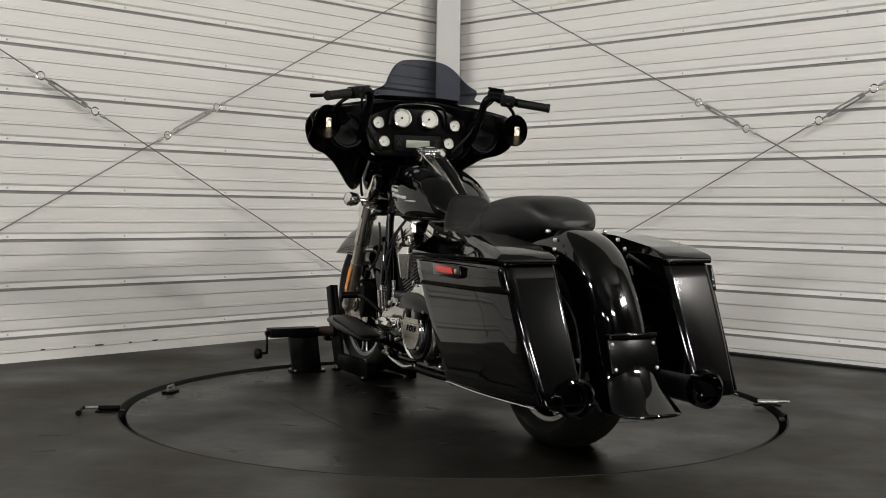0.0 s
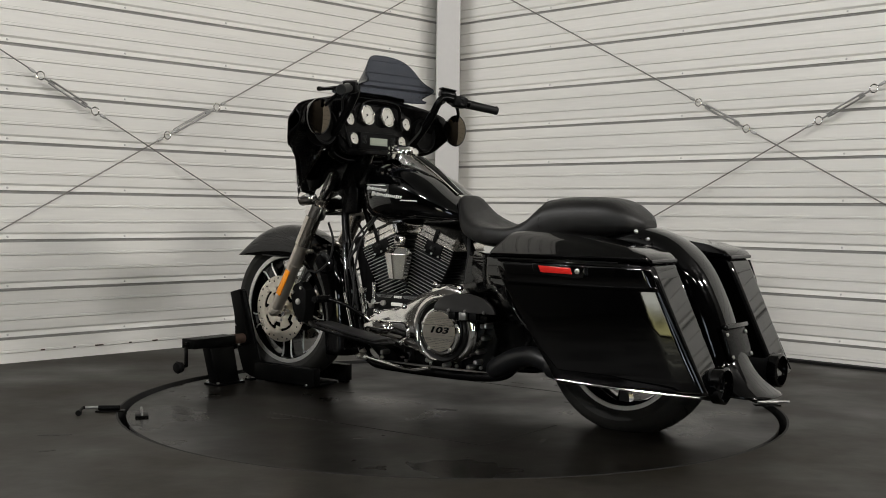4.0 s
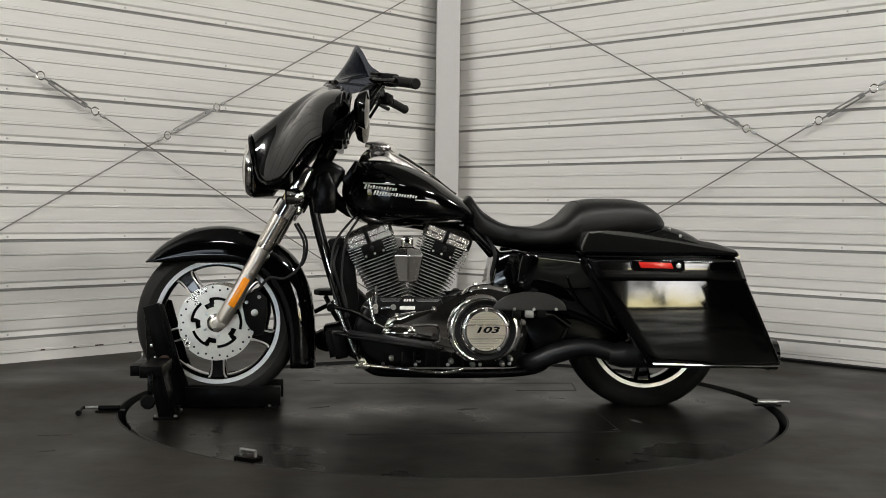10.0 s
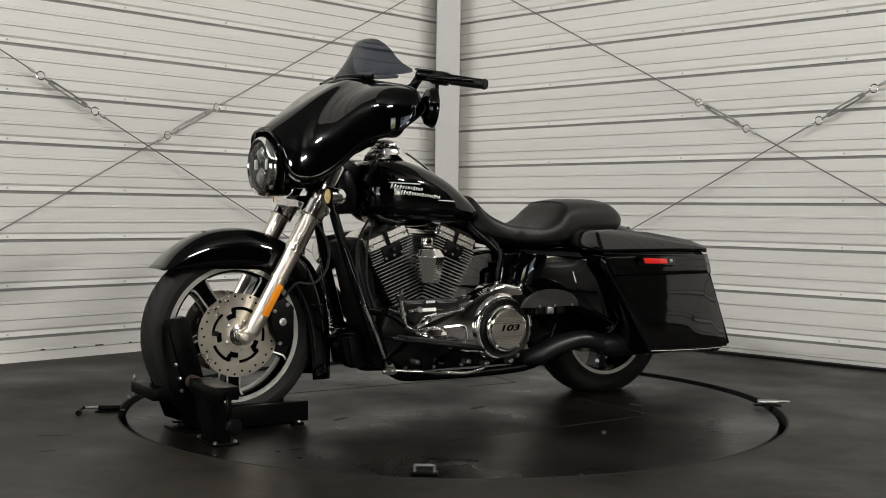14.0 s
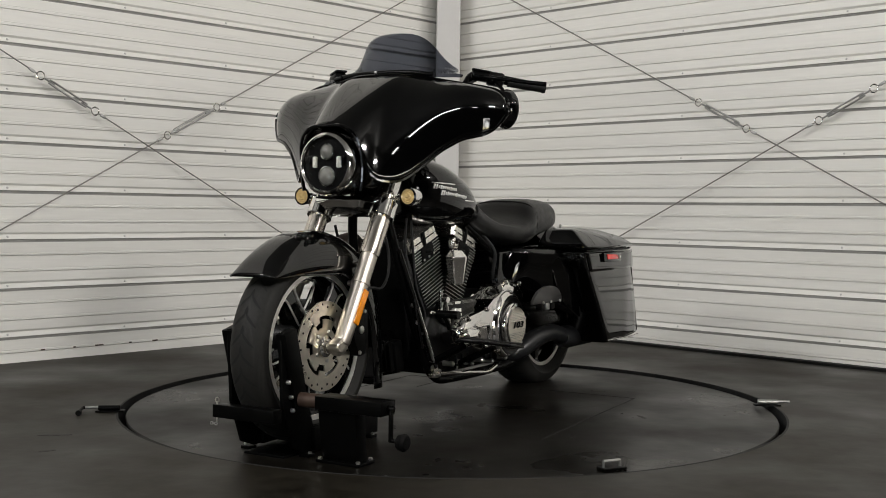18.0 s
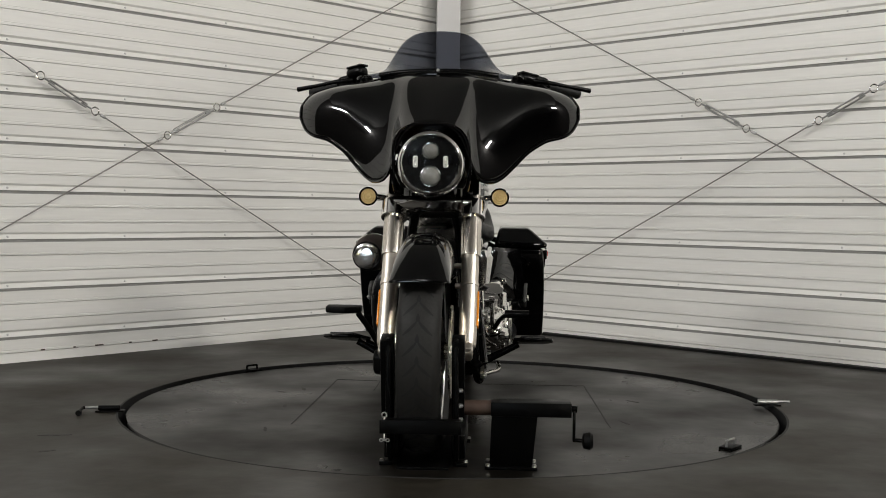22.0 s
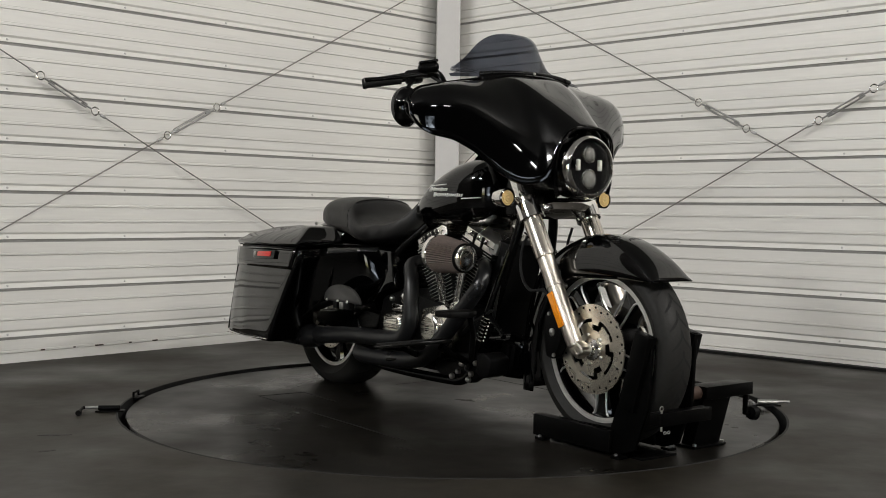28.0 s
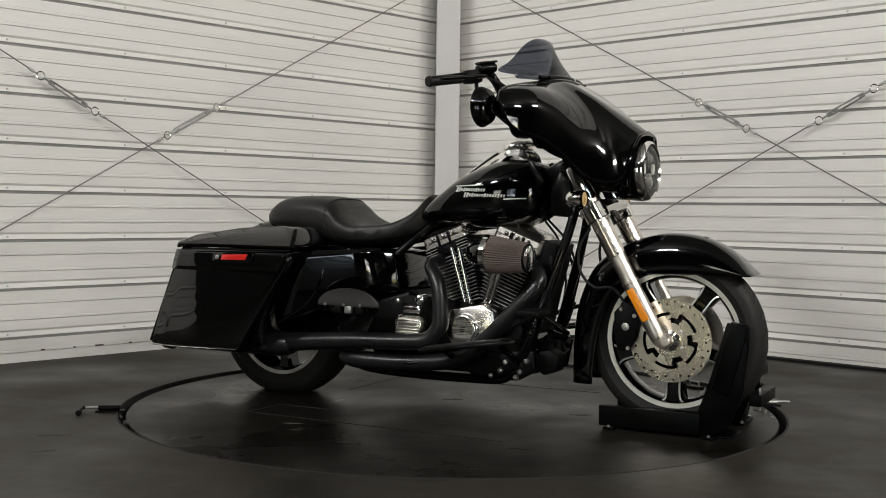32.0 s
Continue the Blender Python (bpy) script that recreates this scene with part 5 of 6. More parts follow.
def cylinder_unit(base, top, name):
    d = (top - base).normalized()
    u = V(d.z, 0, -d.x)
    th = thing(name, "black finned engine cylinder with bright fin edges", "engine")
    del th["category"]
    th.parent = bike
    bm = B()
    rings = []
    for h, lx in ((0.0, 0.050), (0.10, 0.060), (0.205, 0.078)):
        rings.append([base + d * h + u * (lx * math.cos(q)) + V(0, 0.078 * math.sin(q), 0) for q in [2 * math.pi * (k + 0.5) / 20 for k in range(20)]])
    loft(bm, rings)
    part("barrel", bm, CASE, th)
    rot = Matrix((u, V(0, 1, 0), d)).transposed()
    for k in range(15):
        c = base + d * (0.016 + 0.0128 * k)
        wx = 0.128 + 0.056 * k / 14
        bm = B()
        rbox(bm, c, (wx, 0.190, 0.0036), 0.0012, rot, 1)
        fin = part("cooling_fin", bm, CASE, th)
        for sg in (-1, 1):
            part("fin_edge", rbox(B(), c + V(0, sg * 0.0955, 0), (wx * 0.97, 0.0024, 0.0019), 0, rot), RIMM, fin)
    c = base + d * 0.232
    bm = B()
    rbox(bm, c, (0.150, 0.185, 0.050), 0.012, rot)
    part("cylinder_head", bm, CASE, th)
    bm = B()
    rings = []
    for h, lx, ly in ((0.010, 0.086, 0.094), (0.014, 0.093, 0.099), (0.054, 0.093, 0.0935), (0.060, 0.089, 0.087), (0.076, 0.078, 0.060), (0.079, 0.070, 0.046)):
        ring = []
        for sx, sy in ((1, 1), (-1, 1), (-1, -1), (1, -1)):
            for e in ((0.012, 0.0), (0.0, 0.012)) if sx * sy < 0 else ((0.0, 0.012), (0.012, 0.0)):
                ring.append(c + d * h + u * sx * (lx - e[0]) + V(0, sy * (ly - e[1]), 0))
        rings.append(ring)
    loft(bm, rings)
    rc = part("rocker_cover", bm, POLISHED, th, "polished rocker cover")
    for a in (-0.07, 0.07):
        for sg in (-1, 1):
            bm = B()
            lathe(bm, c + u * a + d * 0.030 + V(0, sg * 0.093, 0), (0, sg, 0), [(0, 0.007), (0.006, 0.006)], 10)
            part("bolt", bm, BOLT, rc)
    bm = B()
    prism(bm, [(-0.044, -0.040), (0.044, -0.040), (0.040, 0.012), (-0.040, 0.012)], 0.088, 0.1035, "xz", 0.006)
    bmesh.ops.transform(bm, matrix=Matrix.Translation((c.x, 0, c.z)) @ rot.to_4x4(), verts=bm.verts)
    hb = part("head_bracket", bm, MATT, th, "black spark plug side of the head")
    for a in (-0.034, 0.0, 0.034):
        part("bolt", lathe(B(), c + u * a - d * 0.031 + V(0, 0.102, 0), (0, 1, 0), [(0, 0.0048), (0.004, 0.0045), (0.006, 0.002)], 8), BOLT, hb)
    for sg in (-1, 1):
        part("rocker_seam", rbox(B(), c + d * 0.0335 + V(0, sg * 0.0972, 0), (0.176, 0.0030, 0.0026), 0, rot), MATT, rc)
    for a in (-0.045, 0.0, 0.045):
        part("bolt", lathe(B(), c + u * a + d * 0.044 + V(0, -0.094, 0), (0, -1, 0), [(0, 0.0085), (0.009, 0.0080), (0.012, 0.004)], 12), CHROME, rc)
    part("rocker_web", rbox(B(), c + u * 0.022 + d * 0.030 + V(0, -0.0965, 0), (0.012, 0.010, 0.046), 0.003, rot), MATT, rc)
    part("rocker_web", rbox(B(), c - u * 0.024 + d * 0.030 + V(0, -0.0965, 0), (0.012, 0.010, 0.046), 0.003, rot), MATT, rc)
    part("coil_strap", rbox(B(), c + u * 0.006 + d * 0.036 + V(0, 0.100, 0), (0.015, 0.006, 0.058), 0.002, rot), MATT, th, "black strap over the rocker cover")
    for k in range(5):
        for s1 in (-1, 1):
            q = base + d * (0.205 + 0.0105 * k) + u * s1 * 0.066
            fin = part("head_fin", rbox(B(), q, (0.052, 0.196, 0.0034), 0.001, rot, 1), CASE, th)
            for sg in (-1, 1):
                part("fin_edge", rbox(B(), q + V(0, sg * 0.0985, 0), (0.048, 0.0024, 0.0020), 0, rot), RIMM, fin)
    for k in range(4):
        part("rocker_groove", rbox(B(), c + u * 0.088 + d * (0.028 + 0.012 * k), (0.012, 0.150, 0.003), 0.001, rot), CHROME, rc)
    part("spark_plug", lathe(B(), c + V(0, 0.100, -0.012), (0, 1, 0.3), [(0, 0.009), (0.018, 0.008), (0.022, 0.005)], 12), RUBBER, th, "black spark plug cap")
    return th


cylinder_unit(V(0.232, 0, 0.405), V(0.322, 0, 0.64), "front_cylinder")
cylinder_unit(V(0.128, 0, 0.405), V(0.038, 0, 0.64), "rear_cylinder")
# pushrod tubes on the right side
for a, b in ((V(0.155, -0.11, 0.41), V(0.105, -0.115, 0.62)), (V(0.135, -0.11, 0.41), V(0.075, -0.115, 0.62)), (V(0.205, -0.11, 0.41), V(0.275, -0.115, 0.62)), (V(0.225, -0.11, 0.41), V(0.30, -0.115, 0.62))):
    part("pushrod_tube", tube(B(), [a, b], 0.0085, 12), CHROME, bike, "chrome pushrod tube")
    bm = B()
    lathe(bm, a, b - a, [(-0.01, 0.015), (0.012, 0.015), (0.016, 0.010)], 16)
    part("lifter_block", bm, CHROME, bike)
# horn cover on the left
bm = B()
rings = []
for z, w, dpt in ((0.490, 0.032, 0.012), (0.494, 0.036, 0.020), (0.586, 0.055, 0.031), (0.590, 0.054, 0.030), (0.612, 0.040, 0.013), (0.614, 0.034, 0.006)):
    rings.append([V(0.182 + w * s1, 0.150 + dpt * s2, z) for s1, s2 in ((-1, -0.6), (-1, 0.35), (-0.92, 0.5), (-0.10, 1.12), (0.10, 1.12), (0.92, 0.5), (1, 0.35), (1, -0.6))])
loft(bm, rings)
horn = part("horn_cover", bm, CHROME_SOFT, bike, "faceted chrome horn cover", smooth=6)
bm = B()
rbox(bm, V(0.186, 0.135, 0.638), (0.046, 0.026, 0.042), 0.012, None, 3)
part("horn_mount", bm, POLISHED, horn)
bm = B()
lathe(bm, (0.186, 0.145, 0.645), (0, 1, 0), [(0, 0.010), (0.006, 0.010), (0.008, 0.005)], 14)
part("bolt", bm, SATIN, horn)
# cover with engine badge below the cylinders
bm = B()
prism(bm, [(0.30, 0.435), (0.06, 0.435), (0.05, 0.40), (0.10, 0.365), (0.26, 0.355), (0.30, 0.38)], 0.125, 0.150, "xz", 0.008)
cov = part("crankcase_cover", bm, CASE, bike, "black crankcase cover with silver stripes")
for x0, x1 in ((0.285, 0.205), (0.155, 0.062)):
    for k in range(3):
        part("stripe", rbox(B(), V((x0 + x1) / 2, 0.1508, 0.4285 - 0.0042 * k), (x0 - x1 - 0.008 * k, 0.002, 0.0014), 0), GALV, cov)
for k in range(4):
    bm = B()
    prism(bm, [(0.196 - 0.0098 * k, 0.4285), (0.189 - 0.0098 * k, 0.4285), (0.1905 - 0.0098 * k, 0.4195), (0.1975 - 0.0098 * k, 0.4195)], 0.1495, 0.152, "xz", 0)
    part("badge_bar", bm, SILVER, cov, "small silver badge bar")
bm = B()
rbox(bm, V(0.183, 0.1515, 0.396), (0.056, 0.004, 0.013), 0.0018)
part("badge_plate", bm, SILVER, cov)
# chrome primary cover with round derby cover
bm = B()
out = []
for k in range(14):
    a = radians(70 + 200 * k / 13)
    out.append((-0.120 + 0.118 * math.cos(a), 0.325 + 0.118 * math.sin(a)))
poly = [(0.272, 0.345), (0.235, 0.375), (0.10, 0.395), (0.00, 0.425), (-0.035, 0.480), (-0.10, 0.492), (-0.185, 0.478), (-0.20, 0.462)] + [p for p in out if p[0] < -0.15] + [(-0.120, 0.207), (-0.04, 0.225), (0.02, 0.262), (0.10, 0.272), (0.235, 0.268), (0.272, 0.300)]
prism(bm, poly, 0.12, 0.222, "xz", 0.022, 4)
prim = part("primary_cover", bm, CHROME, bike, "polished chrome primary cover", smooth=50)
DC = V(-0.098, 0.222, 0.322)
rows = []
for k in range(25):
    a = radians(112 - 190 * k / 24)
    w = 0.010 + 0.030 * math.sin(math.pi * k / 24) ** 0.5
    rows.append([DC + V((0.104 + w * s1) * math.cos(a), y1, (0.104 + w * s1) * math.sin(a)) for s1, y1 in ((0, -0.004), (0.15, 0.006), (0.35, 0.013), (0.55, 0.014), (0.8, 0.007), (1, -0.004))])
part("primary_shoulder", sheet(B(), rows), CHROME, prim, smooth=80)
bm = B()
lathe(bm, DC, (0, 1, 0), [(0, 0.090), (0.012, 0.089), (0.018, 0.088), (0.022, 0.086), (0.024, 0.083), (0.0245, 0.076), (0.029, 0.073), (0.030, 0.001)], 56)
derby = part("derby_cover", bm, CHROME, bike, "round chrome derby cover with the number 103")
bm = B()
lathe(bm, DC + V(0, 0.030, 0), (0, 1, 0), [(0, 0.071), (0.0015, 0.071)], 48)
part("derby_plate", bm, PLATE, derby, "brushed aluminium centre plate")
for k in range(5):
    a = radians(90 + 72 * k)
    bm = B()
    lathe(bm, DC + V(0.0795 * math.cos(a), 0.023, 0.0795 * math.sin(a)), (0, 1, 0), [(0, 0.006), (0.005, 0.006), (0.006, 0.003)], 10)
    part("bolt", bm, BOLT, derby)
bm = B()
for z in [-0.062 + 0.006 * q for q in range(7)] + [0.024 + 0.006 * q for q in range(8)]:
    w = math.sqrt(max(0, 0.0685 ** 2 - z * z))
    rbox(bm, DC + V(0, 0.0316, z), (2 * w, 0.0008, 0.0009), 0)
part("plate_lines", bm, ALU, derby)
# Added black ring: the dark reflection in the chrome, put into the colour.
bm = B()
lathe(bm, DC, (0, 1, 0), [(-0.004, 0.112), (0.007, 0.111), (0.010, 0.107), (0.006, 0.092), (-0.004, 0.0905)], 56)
part("derby_dark_ring", bm, CASE, derby, "black ring drawn for the dark reflection round the derby cover")


def writing(text, size, m, mat, parent, name, shear=0.0, depth=0.0008):
    cu = bpy.data.curves.new(name, "FONT")
    cu.body, cu.size, cu.align_x, cu.align_y, cu.extrude, cu.shear, cu.offset = text, size, "CENTER", "CENTER", depth, shear, size * 0.03
    tmp = new(name, cu)
    dg = bpy.context.evaluated_depsgraph_get()
    me = bpy.data.meshes.new_from_object(tmp.evaluated_get(dg))
    bpy.data.objects.remove(tmp)
    me.transform(m)
    me.materials.clear()
    me.materials.append(mat)
    ob = new(name, me)
    ob.parent = parent
    return ob


writing("103", 0.031, Matrix.Translation(DC + V(0, 0.0335, 0.004)) @ Matrix.Rotation(radians(180), 4, "Z") @ Matrix.Rotation(radians(90), 4, "X") @ Matrix.Diagonal((1.9, 1, 1, 1)), INK, derby, "number", 0.25)
# bolts and studs round the primary
for x, z in ((0.225, 0.372), (0.09, 0.398), (-0.06, 0.488), (-0.17, 0.478), (0.255, 0.29), (0.10, 0.262), (0.0, 0.240)):
    bm = B()
    lathe(bm, (x, 0.218, z), (0, 1, 0), [(0, 0.010), (0.010, 0.009), (0.013, 0.005)], 12)
    part("bolt", bm, CHROME, prim)
# outer bearing bulge of the primary
bm = B()
lathe(bm, (0.215, 0.216, 0.312), (0, 1, 0), [(0, 0.044), (0.016, 0.042), (0.026, 0.032), (0.030, 0.001)], 32)
bmesh.ops.scale(bm, vec=(1.5, 1, 0.7), space=Matrix.Translation((-0.215, 0, -0.312)), verts=bm.verts)
part("primary_bulge", bm, CHROME, prim)
bm = B()
tube(bm, [V(0.165, 0.224, 0.338), V(0.095, 0.226, 0.340), V(0.075, 0.226, 0.330), V(0.070, 0.226, 0.285), V(0.085, 0.226, 0.276)], 0.0045, 8)
part("primary_rib", bm, CHROME, prim)
# shift lever, linkage, jiffy stand
bm = B()
tube(bm, [V(0.325, 0.185, 0.440), V(0.305, 0.190, 0.340)], 0.008, 10)
lathe(bm, (0.325, 0.175, 0.445), (0, 1, 0), [(0, 0.012), (0.02, 0.012)], 16)
part("shift_link", bm, CHROME, bike, "chrome shift link")
bm = B()
tube(bm, [V(0.31, 0.195, 0.345), V(0.38, 0.22, 0.385), V(0.46, 0.245, 0.408)], 0.008, 10)
tube(bm, [V(0.46, 0.232, 0.408), V(0.46, 0.315, 0.408)], 0.014, 12)
part("shift_lever", bm, SATIN, bike, "black shift lever with peg")
bm = B()
tube(bm, [V(0.33, 0.16, 0.185), V(0.20, 0.20, 0.178), V(0.06, 0.21, 0.165), V(-0.02, 0.205, 0.178)], 0.0075, 10)
part("side_stand", bm, CHROME, bike, "folded chrome side stand")
bm = B()
prism(bm, [(0.375, 0.235), (0.362, 0.242), (0.335, 0.205), (0.318, 0.180), (0.335, 0.170), (0.375, 0.176), (0.378, 0.190), (0.356, 0.196)], 0.150, 0.164, "xz", 0.003)
sbr = part("stand_bracket", bm, ALU, bike, "bare aluminium side stand bracket")
for x, z in ((0.366, 0.232), (0.366, 0.183), (0.332, 0.182)):
    part("bolt", lathe(B(), (x, 0.163, z), (0, 1, 0), [(0, 0.006), (0.006, 0.0055), (0.008, 0.003)], 10), BOLT, sbr)

# oil pan, shift rod and clamps low on the left side
bm = B()
prism(bm, [(0.31, 0.245), (0.29, 0.172), (-0.22, 0.172), (-0.26, 0.235)], -0.128, 0.128, "xz", 0.010)
pan = part("oil_pan", bm, CASE, bike, "black finned oil pan")
for k in range(9):
    part("pan_fin", rbox(B(), V(0.20 - 0.045 * k, 0.130, 0.205), (0.006, 0.010, 0.050), 0.001), CASE, pan)
for x, z in ((0.27, 0.186), (0.15, 0.184), (0.03, 0.184), (-0.09, 0.184), (-0.20, 0.188)):
    part("bolt", lathe(B(), (x, 0.126, z), (0, 1, 0), [(0, 0.007), (0.010, 0.0065), (0.012, 0.003)], 10), BOLT, pan)
part("shift_rod", tube(B(), [V(0.305, 0.192, 0.345), V(0.12, 0.20, 0.258), V(-0.06, 0.205, 0.245), V(-0.19, 0.195, 0.262)], 0.005, 8), CHROME, bike, "thin chrome shift rod")
for p, q, r in ((V(0.300, 0.150, 0.475), V(0.300, 0.150, 0.400), 0.0075), (V(0.345, 0.140, 0.40), V(0.30, 0.165, 0.385), 0.006), (V(0.28, 0.165, 0.395), V(0.235, 0.170, 0.400), 0.006)):
    lk = part("linkage", tube(B(), [p, q], r, 10), CHROME, bike)
    part("link_end", lathe(B(), q, (0, 1, 0), [(-0.008, 0.008), (-0.006, 0.010), (0.006, 0.010), (0.008, 0.008)], 14), BOLT, lk)
for x, y, z in ((0.467, 0.112, 0.520), (0.441, 0.120, 0.430), (0.420, 0.126, 0.370)):
    part("frame_bolt", lathe(B(), (x, y, z), (0, 1, 0), [(0, 0.009), (0.008, 0.0085), (0.011, 0.004)], 6), BOLT, bike)
for pts in ([V(0.36, 0.06, 0.73), V(0.41, 0.10, 0.64), V(0.425, 0.125, 0.50), V(0.405, 0.15, 0.40), V(0.42, 0.15, 0.33)], [V(0.37, 0.05, 0.74), V(0.455, 0.10, 0.62), V(0.455, 0.14, 0.45), V(0.40, 0.14, 0.28)]):
    part("wiring_loom", tube(B(), pts, 0.0045, 8), RUBBER, bike)

# floorboards
for sg in (1, -1):
    bm = B()
    pl = [(0.455, 0.30), (0.40, 0.265), (0.20, 0.255), (0.085, 0.27), (0.055, 0.32), (0.085, 0.375), (0.25, 0.405), (0.40, 0.395), (0.45, 0.36)]
    prism(bm, pl, -0.006, 0.006, "xy", 0.004)
    tilt = Matrix.Translation((0.26, 0, 0.296)) @ Matrix.Rotation(radians(-8.5), 4, "Y") @ Matrix.Translation((-0.26, 0, 0))
    bmesh.ops.transform(bm, matrix=tilt, verts=bm.verts)
    bmesh.ops.scale(bm, vec=(1, sg, 1), verts=bm.verts)
    fb = part("floorboard", bm, SATIN, bike, "black rider footboard")
    bm = B()
    rbox(bm, tilt @ V(0.25, 0.33, 0.009), (0.30, 0.085, 0.008), 0.003, tilt.to_3x3())
    bmesh.ops.scale(bm, vec=(1, sg, 1), verts=bm.verts)
    part("footboard_pad", bm, RUBBER, fb)
    for x, z0, z1 in ((0.36, 0.22, 0.295), (0.14, 0.20, 0.268)):
        part("footboard_arm", tube(B(), [V(x, sg * 0.14, z0), V(x, sg * 0.28, z1)], 0.012, 10), SATIN, fb)
    # passenger board
    bm = B()
    rim = [(-0.248 + 0.132 * math.cos(q), 0.403 + 0.066 * math.sin(q)) for q in [math.pi * k / 16 for k in range(17)]]
    prism(bm, rim, 0.296, 0.308, "xz", 0.003)
    for v in bm.verts:
        v.co.y += 0.10 * (v.co.z - 0.403)
    bmesh.ops.scale(bm, vec=(1, sg, 1), verts=bm.verts)
    pb = part("passenger_footboard", bm, CHARCOAL, bike, "folded charcoal half-round passenger footboard")
    for x in (-0.20, -0.245, -0.29):
        part("hinge_block", rbox(B(), V(x, sg * 0.302, 0.390), (0.030, 0.020, 0.026), 0.003), GALV if abs(x + 0.245) < 0.01 else MATT, pb)
    for x in (-0.19, -0.26, -0.34):
        bm = B()
        lathe(bm, (x, sg * 0.316, 0.408), (0, sg, 0), [(0, 0.006), (0.004, 0.005)], 10)
        part("bolt", bm, BOLT, pb)
    bm = B()
    rbox(bm, V(-0.26, sg * 0.24, 0.385), (0.15, 0.10, 0.030), 0.008)
    part("passenger_bracket", bm, SATIN, pb)

# frame
bm = B()
tube(bm, [V(0.545, 0.035, 0.86), V(0.520, 0.075, 0.70), V(0.445, 0.105, 0.45), V(0.378, 0.125, 0.26), V(0.325, 0.14, 0.175), V(0.20, 0.145, 0.155), V(-0.25, 0.145, 0.160), V(-0.36, 0.13, 0.22), V(-0.42, 0.12, 0.33)], 0.0165, 14, 6)
mirror_y(bm)
part("frame_tube", bm, SATIN, bike, "black frame cradle tubes")
bm = B()
tube(bm, [V(0.52, 0, 0.90), V(0.40, 0, 0.75), V(0.10, 0, 0.70), V(-0.25, 0, 0.63), V(-0.55, 0, 0.60)], 0.024, 14)
for sg in (-1, 1):
    tube(bm, [V(-0.05, sg * 0.05, 0.70), V(-0.16, sg * 0.12, 0.58), V(-0.30, sg * 0.13, 0.42), V(-0.42, sg * 0.13, 0.33)], 0.016, 12)
part("frame_spine", bm, SATIN, bike)
bm = B()
lathe(bm, (0.47, 0, 0.99), (0.45, 0, -0.85), [(0, 0.03), (0.27, 0.03)], 20)
rbox(bm, V(0.50, 0, 0.86), (0.12, 0.14, 0.16), 0.02, Matrix.Rotation(radians(-28), 3, "Y"))
part("steering_head", bm, SATIN, bike)
bm = B()
prism(bm, [(-0.30, 0.21), (-0.24, 0.36), (-0.40, 0.36), (-0.70, 0.335), (-0.78, 0.31), (-0.74, 0.275), (-0.45, 0.26)], 0.10, 0.135, "xz", 0.012)
mirror_y(bm)
part("swingarm", bm, SATIN, bike, "black swingarm")
bm = B()
prism(bm, [(-0.15, 0.60), (-0.12, 0.46), (-0.28, 0.43), (-0.42, 0.36), (-0.62, 0.36), (-0.62, 0.62), (-0.40, 0.615)], -0.15, 0.15, "xz", 0.01)
part("battery_box", bm, GLOSS, bike, "black panels under the seat")
part("chrome_sleeve", tube(B(), [V(0.452, 0.150, 0.425), V(0.41, 0.162, 0.32), V(0.375, 0.170, 0.235)], 0.0065, 14), CHROME, bike, "chrome sleeve on the down tube")
part("cradle_plate", prism(B(), [(0.480, 0.64), (0.39, 0.66), (0.375, 0.52), (0.365, 0.44), (0.35, 0.30), (0.385, 0.24), (0.425, 0.44)], -0.075, 0.075, "xz", 0.008), MATT, bike, "black plate behind the down tubes")
# chrome coil on the right down tube
bm = B()
for k in range(7):
    q = k / 6
    p = V(0.446, -0.150, 0.395) + (V(0.413, -0.152, 0.319) - V(0.446, -0.150, 0.395)) * q
    lathe(bm, p, (0.4, 0, 0.92), [(-0.003, 0.013), (0.0, 0.017), (0.003, 0.013), (0.0, 0.012)], 18, closed=True)
part("coil", bm, CHROME, bike, "chrome coil on the down tube")
# regulator block and voltage cover in front of the cradle
bm = B()
rbox(bm, V(0.432, 0, 0.250), (0.05, 0.135, 0.11), 0.008, Matrix.Rotation(radians(12), 3, "Y"))
reg = part("regulator", bm, MATT, bike, "black finned regulator block")
for k in range(7):
    bm = B()
    rbox(bm, V(0.462, -0.054 + 0.018 * k, 0.250), (0.03, 0.005, 0.10), 0.001, Matrix.Rotation(radians(12), 3, "Y"))
    part("regulator_fin", bm, MATT, reg)
bm = B()
prism(bm, [(0.50, 0.285), (0.54, 0.265), (0.525, 0.21), (0.48, 0.195), (0.455, 0.215), (0.46, 0.275)], -0.205, -0.12, "xz", 0.010)
part("brake_cylinder", bm, MATT, bike, "black brake pedal bracket")
bm = B()
tube(bm, [V(0.40, -0.18, 0.25), V(0.46, -0.22, 0.34), V(0.495, -0.26, 0.405)], 0.010, 10)
prism(bm, [(0.455, -0.250), (0.445, -0.300), (0.450, -0.372), (0.530, -0.366), (0.545, -0.300), (0.520, -0.250)], 0.408, 0.430, "xy", 0.006)
part("brake_pedal", bm, MATT, bike, "black brake pedal")
bm = B()
tube(bm, [V(0.30, -0.17, 0.235), V(0.15, -0.195, 0.228), V(-0.02, -0.22, 0.205), V(-0.06, -0.22, 0.200)], 0.0055, 8)
part("brake_rod", bm, SATIN, bike)

